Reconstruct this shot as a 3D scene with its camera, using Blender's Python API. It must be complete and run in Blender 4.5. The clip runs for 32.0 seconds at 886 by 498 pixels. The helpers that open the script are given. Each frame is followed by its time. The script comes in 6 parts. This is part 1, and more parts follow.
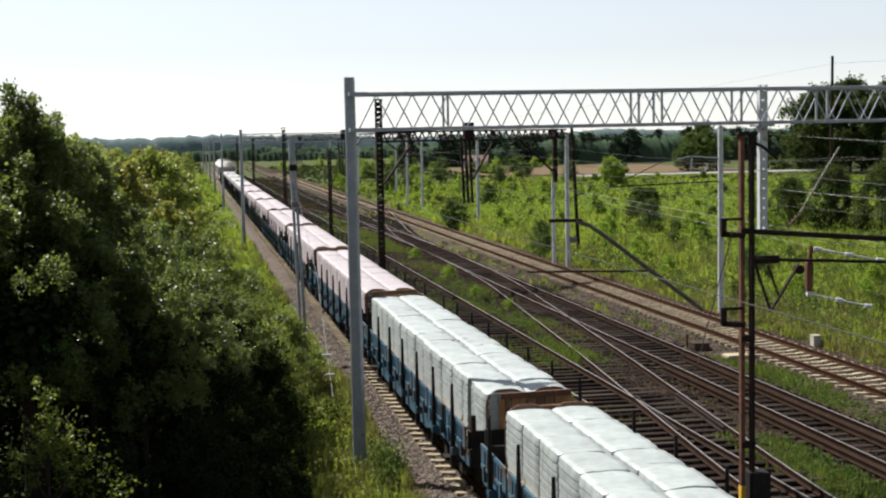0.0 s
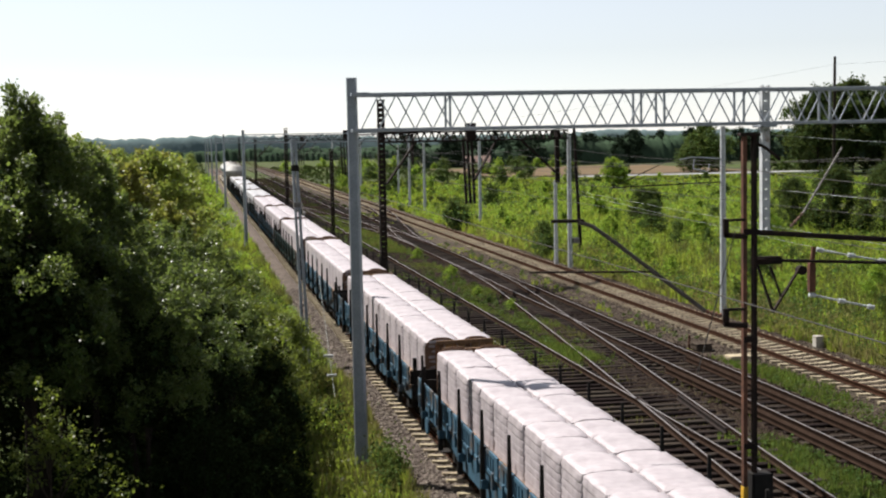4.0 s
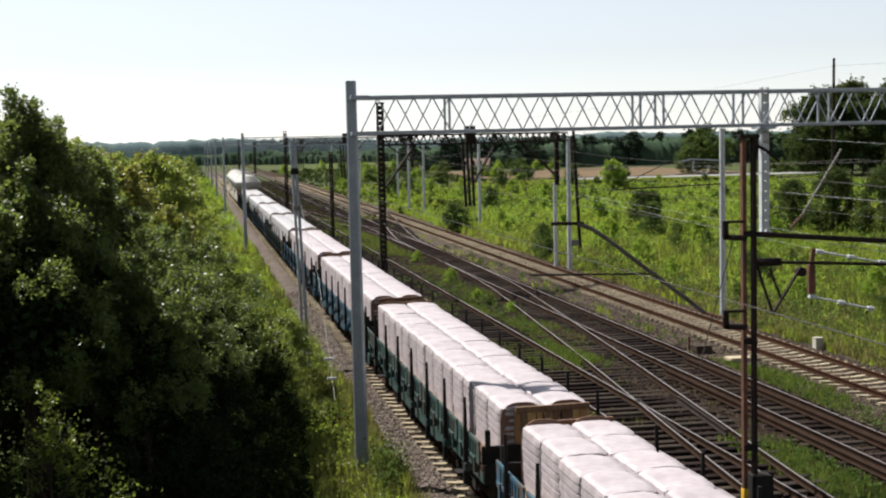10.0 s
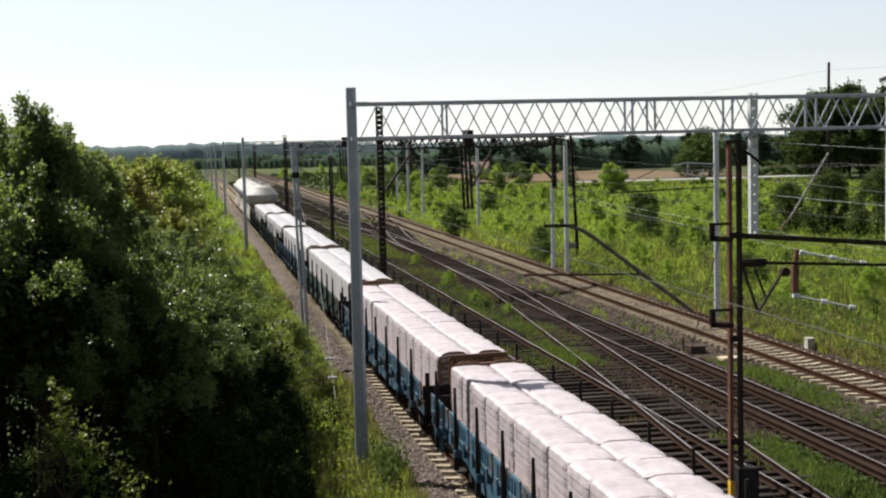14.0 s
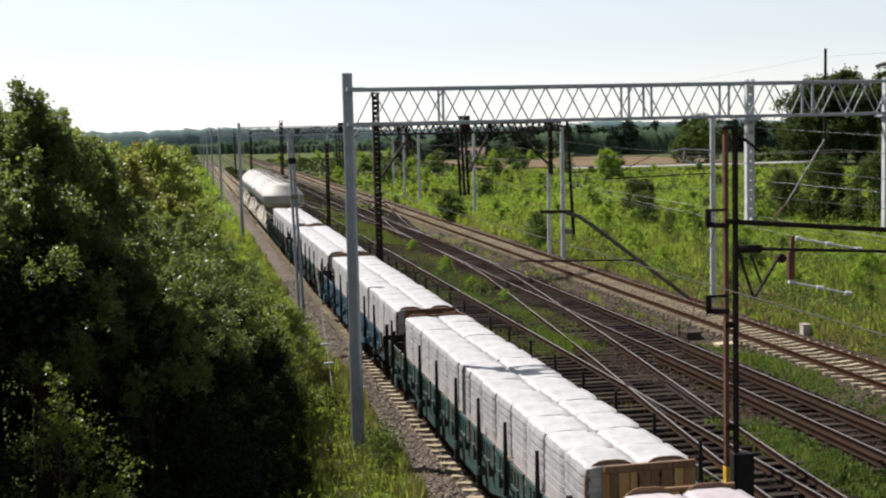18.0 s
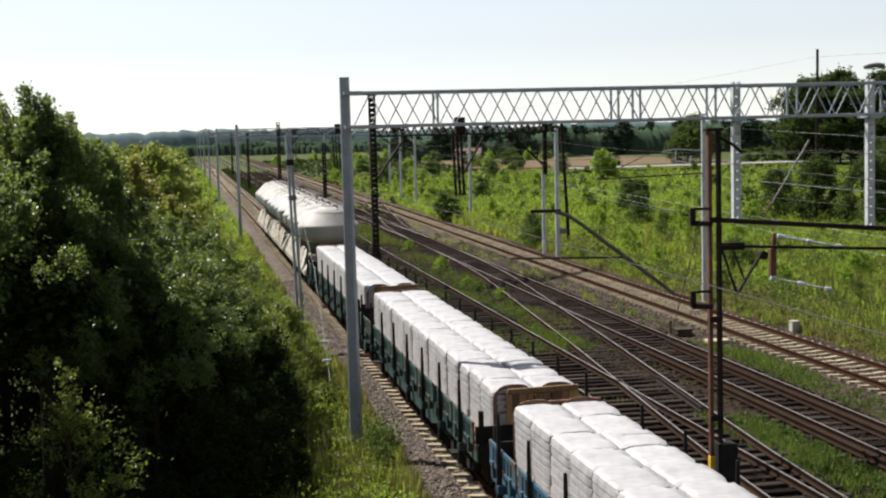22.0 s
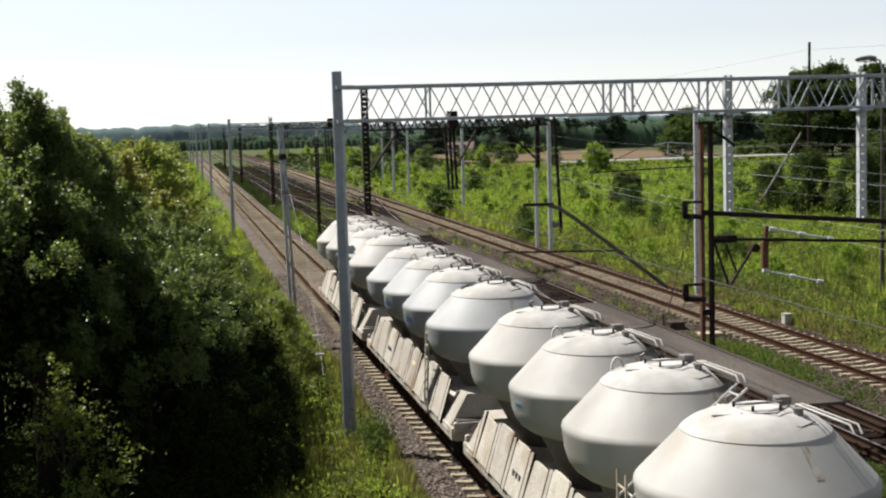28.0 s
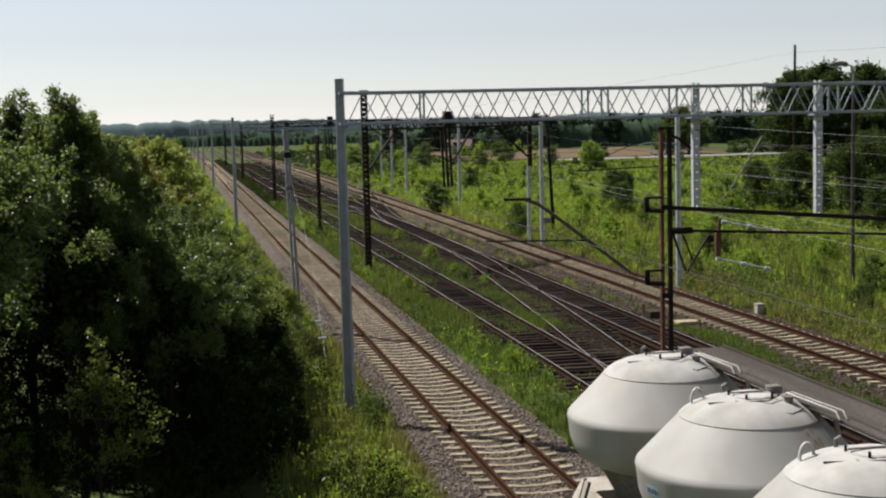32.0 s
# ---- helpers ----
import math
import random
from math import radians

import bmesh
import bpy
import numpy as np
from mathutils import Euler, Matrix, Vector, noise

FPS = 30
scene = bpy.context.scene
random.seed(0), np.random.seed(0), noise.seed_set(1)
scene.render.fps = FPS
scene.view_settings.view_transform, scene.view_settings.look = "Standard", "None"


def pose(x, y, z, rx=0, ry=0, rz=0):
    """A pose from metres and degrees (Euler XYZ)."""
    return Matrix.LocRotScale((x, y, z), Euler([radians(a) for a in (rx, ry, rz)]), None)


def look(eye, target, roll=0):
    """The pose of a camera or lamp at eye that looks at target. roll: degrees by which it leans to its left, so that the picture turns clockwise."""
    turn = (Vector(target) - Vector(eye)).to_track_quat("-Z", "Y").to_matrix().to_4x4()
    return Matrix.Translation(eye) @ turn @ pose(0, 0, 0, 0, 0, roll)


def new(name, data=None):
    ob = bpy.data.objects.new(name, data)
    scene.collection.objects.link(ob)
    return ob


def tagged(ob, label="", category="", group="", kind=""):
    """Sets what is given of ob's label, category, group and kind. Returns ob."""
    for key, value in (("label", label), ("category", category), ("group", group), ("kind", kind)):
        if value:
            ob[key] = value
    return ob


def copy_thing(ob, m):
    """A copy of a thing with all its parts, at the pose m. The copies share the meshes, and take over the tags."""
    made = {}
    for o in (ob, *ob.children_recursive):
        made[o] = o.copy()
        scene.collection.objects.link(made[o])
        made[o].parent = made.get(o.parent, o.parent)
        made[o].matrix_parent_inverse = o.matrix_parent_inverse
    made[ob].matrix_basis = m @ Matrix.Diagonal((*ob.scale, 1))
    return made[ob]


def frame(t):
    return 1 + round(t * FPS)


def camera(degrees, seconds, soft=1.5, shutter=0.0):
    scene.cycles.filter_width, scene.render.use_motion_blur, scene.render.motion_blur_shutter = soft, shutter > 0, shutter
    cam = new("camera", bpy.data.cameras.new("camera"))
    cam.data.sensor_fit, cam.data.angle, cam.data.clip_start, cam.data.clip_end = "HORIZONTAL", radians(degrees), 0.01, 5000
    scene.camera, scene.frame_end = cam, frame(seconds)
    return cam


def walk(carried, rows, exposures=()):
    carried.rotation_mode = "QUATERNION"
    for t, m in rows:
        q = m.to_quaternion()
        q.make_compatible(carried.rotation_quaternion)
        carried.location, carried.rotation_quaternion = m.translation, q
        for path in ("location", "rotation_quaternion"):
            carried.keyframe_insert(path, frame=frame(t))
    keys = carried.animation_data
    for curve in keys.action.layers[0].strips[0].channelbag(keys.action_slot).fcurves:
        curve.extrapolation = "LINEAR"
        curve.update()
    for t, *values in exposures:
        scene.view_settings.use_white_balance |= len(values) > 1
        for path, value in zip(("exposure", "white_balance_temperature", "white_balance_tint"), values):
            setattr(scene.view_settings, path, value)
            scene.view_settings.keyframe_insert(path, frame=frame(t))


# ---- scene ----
cam = camera(35.63, 32.0, soft=2.2)
PATH = [
    (0, pose(0.131, 0.939, 7.700, 85.355, 1.135, -10.473)),
    (0.5, pose(0.132, 0.944, 7.700, 85.274, 1.245, -10.503)),
    (1, pose(0.133, 0.950, 7.700, 85.211, 1.271, -10.538)),
    (1.5, pose(0.132, 0.947, 7.700, 85.197, 1.218, -10.531)),
    (2, pose(0.134, 0.960, 7.698, 85.182, 1.049, -10.478)),
    (2.5, pose(0.135, 0.963, 7.698, 85.262, 0.927, -10.440)),
    (3, pose(0.135, 0.967, 7.698, 85.365, 0.981, -10.406)),
    (3.5, pose(0.134, 0.957, 7.698, 85.372, 1.087, -10.384)),
    (5.5, pose(0.135, 0.965, 7.698, 85.423, 1.125, -10.381)),
    (6, pose(0.129, 0.926, 7.700, 85.407, 1.171, -10.366)),
    (6.5, pose(0.133, 0.950, 7.699, 85.424, 1.122, -10.365)),
    (7, pose(0.137, 0.977, 7.697, 85.422, 1.141, -10.363)),
    (7.5, pose(0.133, 0.952, 7.698, 85.425, 1.205, -10.358)),
    (8, pose(0.134, 0.958, 7.698, 85.444, 1.196, -10.365)),
    (8.5, pose(0.134, 0.957, 7.698, 85.468, 1.176, -10.357)),
    (9, pose(0.134, 0.957, 7.698, 85.504, 1.173, -10.357)),
    (9.5, pose(0.133, 0.955, 7.698, 85.502, 1.194, -10.386)),
    (10, pose(0.132, 0.947, 7.699, 85.492, 1.261, -10.408)),
    (10.5, pose(0.131, 0.939, 7.699, 85.488, 1.334, -10.455)),
    (11, pose(0.133, 0.953, 7.699, 85.460, 1.426, -10.499)),
    (11.5, pose(0.006, 0.045, 7.737, 85.421, 1.374, -10.471)),
    (12, pose(0.001, 0.010, 7.738, 85.381, 1.277, -10.500)),
    (12.5, pose(0.004, 0.027, 7.737, 85.402, 1.160, -10.496)),
    (13, pose(0.010, 0.075, 7.735, 85.786, 1.023, -10.493)),
    (13.5, pose(0.003, 0.022, 7.738, 85.941, 1.225, -10.487)),
    (14, pose(0.004, 0.028, 7.737, 85.630, 1.339, -10.443)),
    (14.5, pose(0.004, 0.026, 7.738, 85.505, 1.020, -10.371)),
    (16.5, pose(0.004, 0.028, 7.737, 85.148, 1.254, -10.467)),
    (17, pose(0.003, 0.019, 7.738, 85.075, 1.271, -10.501)),
    (17.5, pose(-0.000, -0.001, 7.739, 85.037, 1.249, -10.540)),
    (18, pose(0.003, 0.023, 7.738, 85.037, 1.259, -10.594)),
    (18.5, pose(0.002, 0.016, 7.738, 85.076, 1.224, -10.600)),
    (19, pose(0.004, 0.025, 7.738, 85.071, 1.248, -10.635)),
    (19.5, pose(0.001, 0.008, 7.738, 85.033, 1.306, -10.663)),
    (20, pose(0.006, 0.046, 7.737, 84.980, 1.412, -10.696)),
    (20.5, pose(0.005, 0.038, 7.737, 84.829, 1.636, -10.739)),
    (21, pose(-0.127, -0.912, 7.775, 84.804, 1.547, -10.700)),
    (21.5, pose(-0.136, -0.975, 7.778, 85.089, 1.469, -10.713)),
    (22, pose(-0.129, -0.928, 7.776, 85.059, 1.438, -10.742)),
    (22.5, pose(-0.131, -0.940, 7.777, 84.990, 1.433, -10.754)),
    (23, pose(-0.134, -0.961, 7.777, 84.951, 1.398, -10.743)),
    (23.5, pose(-0.135, -0.973, 7.778, 84.974, 1.229, -10.687)),
    (24, pose(-0.136, -0.974, 7.778, 85.038, 1.303, -10.679)),
    (24.5, pose(-0.133, -0.958, 7.777, 85.037, 1.296, -10.676)),
    (25, pose(-0.131, -0.942, 7.777, 85.100, 1.274, -10.675)),
    (25.5, pose(-0.131, -0.943, 7.777, 85.065, 1.275, -10.675)),
    (27.5, pose(-0.133, -0.961, 7.777, 84.910, 1.436, -10.957)),
    (28, pose(-0.133, -0.956, 7.777, 84.799, 1.605, -11.051)),
    (28.5, pose(-0.141, -1.013, 7.780, 84.605, 1.739, -11.126)),
    (29, pose(-0.143, -1.033, 7.780, 84.493, 1.773, -11.231)),
    (29.5, pose(-0.327, -2.311, 7.837, 84.590, 1.642, -11.192)),
    (30, pose(-0.506, -3.582, 7.891, 84.724, 1.670, -11.148)),
    (30.5, pose(-0.576, -4.086, 7.912, 84.799, 1.633, -11.137)),
    (31, pose(-0.620, -4.402, 7.925, 84.782, 1.418, -11.124)),
    (31.5, pose(-0.623, -4.423, 7.926, 84.715, 1.429, -11.113)),
    (32, pose(-0.622, -4.416, 7.925, 84.677, 1.394, -11.089)),
]
# the exposure falls a little once the bright load has passed
walk(cam, PATH, exposures=[(0.0, 1.12, 6330, 12), (27.5, 1.12, 6330, 12), (30.0, 0.93, 6330, 12), (31.0, 0.80, 6330, 12), (32.0, 0.75, 6300, 12)])

# ---- light ----
SUN_AZ = math.atan2(0.76, -0.65)          # towards the sun, seen from above
SUN_EL = radians(52)
world = bpy.data.worlds.new("sky")
scene.world = world
world.use_nodes = True
wn = world.node_tree
wn.nodes.clear()
sky = wn.nodes.new("ShaderNodeTexSky")
sky.sky_type = "NISHITA"
sky.sun_disc = False
sky.sun_elevation = SUN_EL
sky.sun_rotation = math.pi / 2 - SUN_AZ
sky.air_density, sky.dust_density, sky.ozone_density = 1.0, 0.0, 2.5
bg = wn.nodes.new("ShaderNodeBackground")
bg.inputs["Strength"].default_value = 0.057
wo = wn.nodes.new("ShaderNodeOutputWorld")
haze = wn.nodes.new("ShaderNodeHueSaturation")          # a hazy summer sky, paler than clear air
haze.inputs["Saturation"].default_value = 0.35
wn.links.new(sky.outputs[0], haze.inputs["Color"])
wn.links.new(haze.outputs[0], bg.inputs[0])
wn.links.new(bg.outputs[0], wo.inputs[0])
sun_data = bpy.data.lights.new("sun", "SUN")
sun_data.energy, sun_data.angle, sun_data.color = 5.0, radians(0.5), (1.0, 0.95, 0.86)
sun = new("sun", sun_data)
sun.matrix_world = look((0, 0, 0), (-math.cos(SUN_AZ) * math.cos(SUN_EL), -math.sin(SUN_AZ) * math.cos(SUN_EL), -math.sin(SUN_EL)))


# ---- materials ----
def material(name, base, other=None, rough=0.7, metal=0.0, scale=6.0, fine=60.0, mix=0.5, bump=0.15, per_object=0.0,
             per_island=0.0, third=None, third_scale=1.2, third_low=0.55, third_high=0.7, stretch=(1, 1, 1), world_space=False, translucent=0.0, spec=0.4, glow=None):
    """A worn surface: two colours in a coarse and a fine noise, a third in patches, relief, and a random shade for each piece."""
    m = bpy.data.materials.new(name)
    m.use_nodes = True
    nt = m.node_tree
    b = nt.nodes["Principled BSDF"]
    b.inputs["Roughness"].default_value = rough
    b.inputs["Metallic"].default_value = metal
    b.inputs["Specular IOR Level"].default_value = spec
    link = nt.links.new
    tc = nt.nodes.new("ShaderNodeTexCoord")
    if world_space:
        tc = nt.nodes.new("ShaderNodeNewGeometry")
        source = tc.outputs["Position"]
    else:
        source = tc.outputs["Object"]
    mp = nt.nodes.new("ShaderNodeMapping")
    mp.inputs["Scale"].default_value = stretch
    link(source, mp.inputs["Vector"])

    def noise_node(s, detail):
        n = nt.nodes.new("ShaderNodeTexNoise")
        n.inputs["Scale"].default_value = s
        n.inputs["Detail"].default_value = detail
        link(mp.outputs[0], n.inputs["Vector"])
        return n

    def mix_node(factor, a, c):
        x = nt.nodes.new("ShaderNodeMix")
        x.data_type = "RGBA"
        for value, socket in ((factor, x.inputs[0]), (a, x.inputs[6]), (c, x.inputs[7])):
            if isinstance(value, (tuple, list)):
                socket.default_value = (*value, 1)
            elif isinstance(value, (int, float)):
                socket.default_value = value
            else:
                link(value, socket)
        return x.outputs[2]

    def ramp(value, low, high):
        r = nt.nodes.new("ShaderNodeMapRange")
        r.inputs["From Min"].default_value, r.inputs["From Max"].default_value = low, high
        link(value, r.inputs["Value"])
        return r.outputs[0]

    other = other or tuple(c * 0.7 for c in base)
    coarse, small = noise_node(scale, 5), noise_node(fine, 3)
    colour = mix_node(ramp(coarse.outputs["Fac"], 0.35, 0.35 + mix * 0.6), base, other)
    colour = mix_node(ramp(small.outputs["Fac"], 0.3, 0.9), colour, tuple(c * 0.62 for c in other))
    if third:
        patch = noise_node(third_scale, 6)
        colour = mix_node(ramp(patch.outputs["Fac"], third_low, third_high), colour, third)
    if per_object or per_island:
        if per_object:
            info = nt.nodes.new("ShaderNodeObjectInfo").outputs["Random"]
        else:
            info = nt.nodes.new("ShaderNodeNewGeometry").outputs["Random Per Island"]
        hsv = nt.nodes.new("ShaderNodeHueSaturation")
        amount = per_object or per_island
        v = nt.nodes.new("ShaderNodeMapRange")
        v.inputs["To Min"].default_value, v.inputs["To Max"].default_value = 1 - amount, 1 + amount
        link(info, v.inputs["Value"])
        link(v.outputs[0], hsv.inputs["Value"])
        hu = nt.nodes.new("ShaderNodeMapRange")
        hu.inputs["To Min"].default_value, hu.inputs["To Max"].default_value = 0.5 - amount * 0.05, 0.5 + amount * 0.05
        link(info, hu.inputs["Value"])
        link(hu.outputs[0], hsv.inputs["Hue"])
        link(colour, hsv.inputs["Color"])
        colour = hsv.outputs[0]
    link(colour, b.inputs["Base Color"])
    rr = nt.nodes.new("ShaderNodeMapRange")
    rr.inputs["To Min"].default_value, rr.inputs["To Max"].default_value = max(0.05, rough - 0.15), min(1, rough + 0.15)
    link(coarse.outputs["Fac"], rr.inputs["Value"])
    link(rr.outputs[0], b.inputs["Roughness"])
    if bump:
        bp = nt.nodes.new("ShaderNodeBump")
        bp.inputs["Strength"].default_value = bump
        bp.inputs["Distance"].default_value = 0.02
        link(small.outputs["Fac"], bp.inputs["Height"])
        link(bp.outputs[0], b.inputs["Normal"])
    if translucent:
        tr = nt.nodes.new("ShaderNodeBsdfTranslucent")
        link(mix_node(0.5, colour, glow or (0.175, 0.210, 0.040)), tr.inputs["Color"])
        ms = nt.nodes.new("ShaderNodeMixShader")
        ms.inputs[0].default_value = translucent
        link(b.outputs[0], ms.inputs[1])
        link(tr.outputs[0], ms.inputs[2])
        link(ms.outputs[0], nt.nodes["Material Output"].inputs["Surface"])
    return m


M = dict(
    meadow=material("meadow_soil", (0.044, 0.068, 0.018), (0.060, 0.074, 0.024), rough=0.95, scale=0.09, fine=3, third=(0.052, 0.046, 0.024), third_scale=0.035, third_low=0.5, third_high=0.68, world_space=True, spec=0.05),
    cinder=material("dark_cinder", (0.0110, 0.0080, 0.0064), (0.0185, 0.0138, 0.0108), rough=0.97, scale=1.6, fine=22, third=(0.034, 0.026, 0.020), third_scale=0.6, third_low=0.52, third_high=0.74, bump=0.5, world_space=True, spec=0.0),
    ballast=material("grey_ballast", (0.132, 0.108, 0.092), (0.074, 0.060, 0.051), rough=0.95, scale=2.0, fine=26, third=(0.068, 0.052, 0.040), third_scale=0.5, bump=0.9, world_space=True, spec=0.03),
    brown_ballast=material("brown_ballast", (0.078, 0.060, 0.045), (0.044, 0.034, 0.026), rough=0.95, scale=2.0, fine=26, third=(0.060, 0.052, 0.036), third_scale=0.5, bump=0.9, world_space=True, spec=0.05),
    brown_stone=material("brown_ballast_stone", (0.106, 0.082, 0.063), (0.053, 0.040, 0.031), rough=0.92, scale=5, fine=40, per_island=0.55, world_space=True, spec=0.1),
    stone=material("ballast_stone", (0.225, 0.186, 0.160), (0.098, 0.080, 0.068), rough=0.95, scale=5, fine=40, per_island=0.55, world_space=True, spec=0.05),
    dark_stone=material("oily_brown_stone", (0.048, 0.034, 0.026), (0.024, 0.017, 0.013), rough=0.95, scale=5, fine=40, per_island=0.7, world_space=True, spec=0.03),
    concrete=material("weathered_concrete", (0.35, 0.295, 0.205), (0.265, 0.22, 0.15), rough=0.9, scale=4, fine=50, per_object=0.2, bump=0.2, spec=0.1),
    old_timber=material("tarred_timber", (0.029, 0.0245, 0.023), (0.0145, 0.0115, 0.0105), rough=0.95, scale=5, fine=40, per_object=0.6, bump=0.4, third=(0.036, 0.026, 0.021), third_scale=0.5, third_low=0.52, third_high=0.7, stretch=(0.3, 3, 3), spec=0.02),
    rail_rust=material("rusty_rail", (0.056, 0.030, 0.019), (0.040, 0.022, 0.015), rough=0.9, metal=0.0, scale=3, fine=50, spec=0.0),
    rail_worn=material("worn_rail", (0.024, 0.0155, 0.0115), (0.034, 0.0225, 0.017), rough=0.9, metal=0.0, scale=2, fine=40, spec=0.0),
    rail_bright=material("polished_rail_head", (0.42, 0.385, 0.365), (0.30, 0.27, 0.25), rough=0.42, metal=0.85, scale=2, fine=30, bump=0.0),
    galvanised=material("galvanised_steel", (0.306, 0.327, 0.357), (0.246, 0.268, 0.293), rough=0.55, metal=0.35, scale=3, fine=30, bump=0.05),
    white_post=material("pale_painted_post", (0.50, 0.52, 0.53), (0.37, 0.38, 0.38), rough=0.7, scale=4, fine=30, third=(0.25, 0.20, 0.15), third_scale=3, third_low=0.62, third_high=0.75),
    rusty=material("dark_rusty_steel", (0.027, 0.016, 0.012), (0.013, 0.010, 0.009), rough=0.9, metal=0.0, scale=4, fine=45, bump=0.4, spec=0.12),
    rust_red=material("red_brown_rusty_steel", (0.150, 0.068, 0.042), (0.070, 0.038, 0.028), rough=0.9, metal=0.0, scale=4, fine=45, bump=0.4, spec=0.12),
    black=material("black_grime", (0.011, 0.010, 0.010), (0.024, 0.022, 0.020), rough=0.9, scale=5, fine=40, spec=0.1),
    yellow=material("yellow_paint", (0.70, 0.42, 0.03), (0.5, 0.28, 0.02), rough=0.6),
    wire=material("dark_wire", (0.05, 0.045, 0.04), rough=0.7, metal=0.3),
    bright_wire=material("bright_wire", (0.40, 0.42, 0.40), (0.20, 0.21, 0.20), rough=0.5, metal=0.3, scale=2.0),
    porcelain=material("brown_insulator", (0.16, 0.075, 0.045), rough=0.35),
    wagon_blue=material("faded_blue_paint", (0.040, 0.100, 0.150), (0.025, 0.062, 0.095), rough=0.7, scale=2.5, fine=25, third=(0.060, 0.046, 0.035), third_scale=1.6, third_low=0.53, third_high=0.7, spec=0.2),
    wagon_green=material("faded_green_paint", (0.030, 0.066, 0.062), (0.021, 0.045, 0.043), rough=0.7, scale=2.5, fine=25, third=(0.055, 0.042, 0.032), third_scale=1.6, third_low=0.52, third_high=0.7, spec=0.2),
    plank=material("rough_sawn_timber", (0.40, 0.235, 0.10), (0.26, 0.14, 0.06), rough=0.85, scale=4, fine=30, per_object=0.3, stretch=(3, 3, 0.5)),
    plank_dark=material("weathered_brown_timber", (0.20, 0.115, 0.06), (0.12, 0.065, 0.035), rough=0.88, scale=4, fine=30, per_object=0.3, stretch=(3, 3, 0.5)),
    foil=material("pinkish_white_foil_wrap", (0.390, 0.348, 0.359), (0.343, 0.303, 0.314), rough=0.5, scale=2.2, fine=5, per_object=0.06, bump=0.35, spec=0.35),
    foil_white=material("white_foil_wrap", (0.369, 0.360, 0.365), (0.324, 0.317, 0.321), rough=0.5, scale=2.2, fine=5, per_object=0.06, bump=0.35, spec=0.35),
    foil_grey=material("greenish_white_foil_wrap", (0.328, 0.361, 0.353), (0.285, 0.318, 0.311), rough=0.48, scale=2.2, fine=5, per_object=0.06, bump=0.35, spec=0.35),
    silo=material("cream_white_silo_paint", (0.335, 0.328, 0.306), (0.300, 0.292, 0.270), rough=0.6, scale=0.35, fine=0.9, mix=0.9, bump=0.0, third=(0.262, 0.236, 0.198), third_scale=1.7, third_low=0.52, third_high=0.84, stretch=(1, 1, 0.22), spec=0.25),
    silo_blue=material("bluish_white_silo_paint", (0.318, 0.327, 0.326), (0.288, 0.298, 0.297), rough=0.6, scale=0.35, fine=0.9, mix=0.9, bump=0.0, third=(0.255, 0.245, 0.222), third_scale=1.7, third_low=0.54, third_high=0.88, stretch=(1, 1, 0.22), spec=0.25),
    silo_low=material("grimy_silo_cone", (0.20, 0.188, 0.165), (0.15, 0.135, 0.11), rough=0.8, scale=1.5, fine=12, third=(0.11, 0.085, 0.06), third_scale=1.0, third_low=0.5, third_high=0.75, bump=0.05, spec=0.15),
    silo_dust=material("dusty_silo_top", (0.446, 0.434, 0.409), (0.371, 0.360, 0.334), rough=0.85, scale=3, fine=20, bump=0.1),
    panel=material("dusty_wagon_panel", (0.41, 0.39, 0.345), (0.33, 0.30, 0.25), rough=0.85, scale=1.6, fine=20, third=(0.20, 0.15, 0.095), third_scale=1.1, third_low=0.5, third_high=0.72, per_object=0.16, spec=0.2),
    catwalk=material("grey_catwalk_grating", (0.100, 0.089, 0.080), (0.062, 0.054, 0.048), rough=0.9, scale=2, fine=60, stretch=(1, 0.15, 1), spec=0.0),
    lid=material("grey_steel_hatch", (0.20, 0.185, 0.17), (0.12, 0.108, 0.098), rough=0.65, metal=0.2, scale=5, fine=40),
    bark=material("grey_brown_bark", (0.040, 0.031, 0.024), (0.022, 0.017, 0.013), rough=0.95, scale=6, fine=30, bump=0.6, spec=0.05),
    # near-black leaf: the shade below and inside the trees is in its colour
    leaf_shaded=material("shade_dark_leaf", (0.014, 0.022, 0.008), (0.020, 0.028, 0.010), rough=0.9, scale=0.5, fine=7, per_island=0.7, bump=0, translucent=0.05, spec=0.0),
    leaf_bush=material("verge_bush_leaf", (0.056, 0.080, 0.014), (0.084, 0.092, 0.020), rough=0.42, scale=0.6, fine=7, per_island=0.7, bump=0, translucent=0.42, spec=0.20, glow=(0.32, 0.40, 0.05)),
    leaf_autumn=material("yellowing_leaf", (0.105, 0.140, 0.026), (0.160, 0.140, 0.032), rough=0.42, scale=0.8, fine=7, per_island=0.8, bump=0, translucent=0.45, third=(0.120, 0.052, 0.016), third_scale=0.5, third_low=0.66, third_high=0.78, spec=0.24, glow=(0.36, 0.38, 0.06)),
    leaf_far=material("distant_tree_leaf", (0.034, 0.058, 0.018), (0.054, 0.076, 0.024), rough=0.7, scale=0.15, fine=2, per_island=0.6, bump=0, translucent=0.22, spec=0.03),
    card=material("brown_packing_board", (0.20, 0.125, 0.085), (0.145, 0.088, 0.058), rough=0.85, scale=2.5, fine=18, spec=0.1),
    weathered=material("weathered_grey_steel", (0.100, 0.088, 0.078), (0.060, 0.050, 0.044), rough=0.8, scale=4, fine=40, bump=0.2, spec=0.2),
    mark_green=material("green_marking", (0.10, 0.30, 0.06), rough=0.6),
    mark_deep=material("deep_blue_marking", (0.03, 0.055, 0.20), (0.04, 0.07, 0.22), rough=0.6),
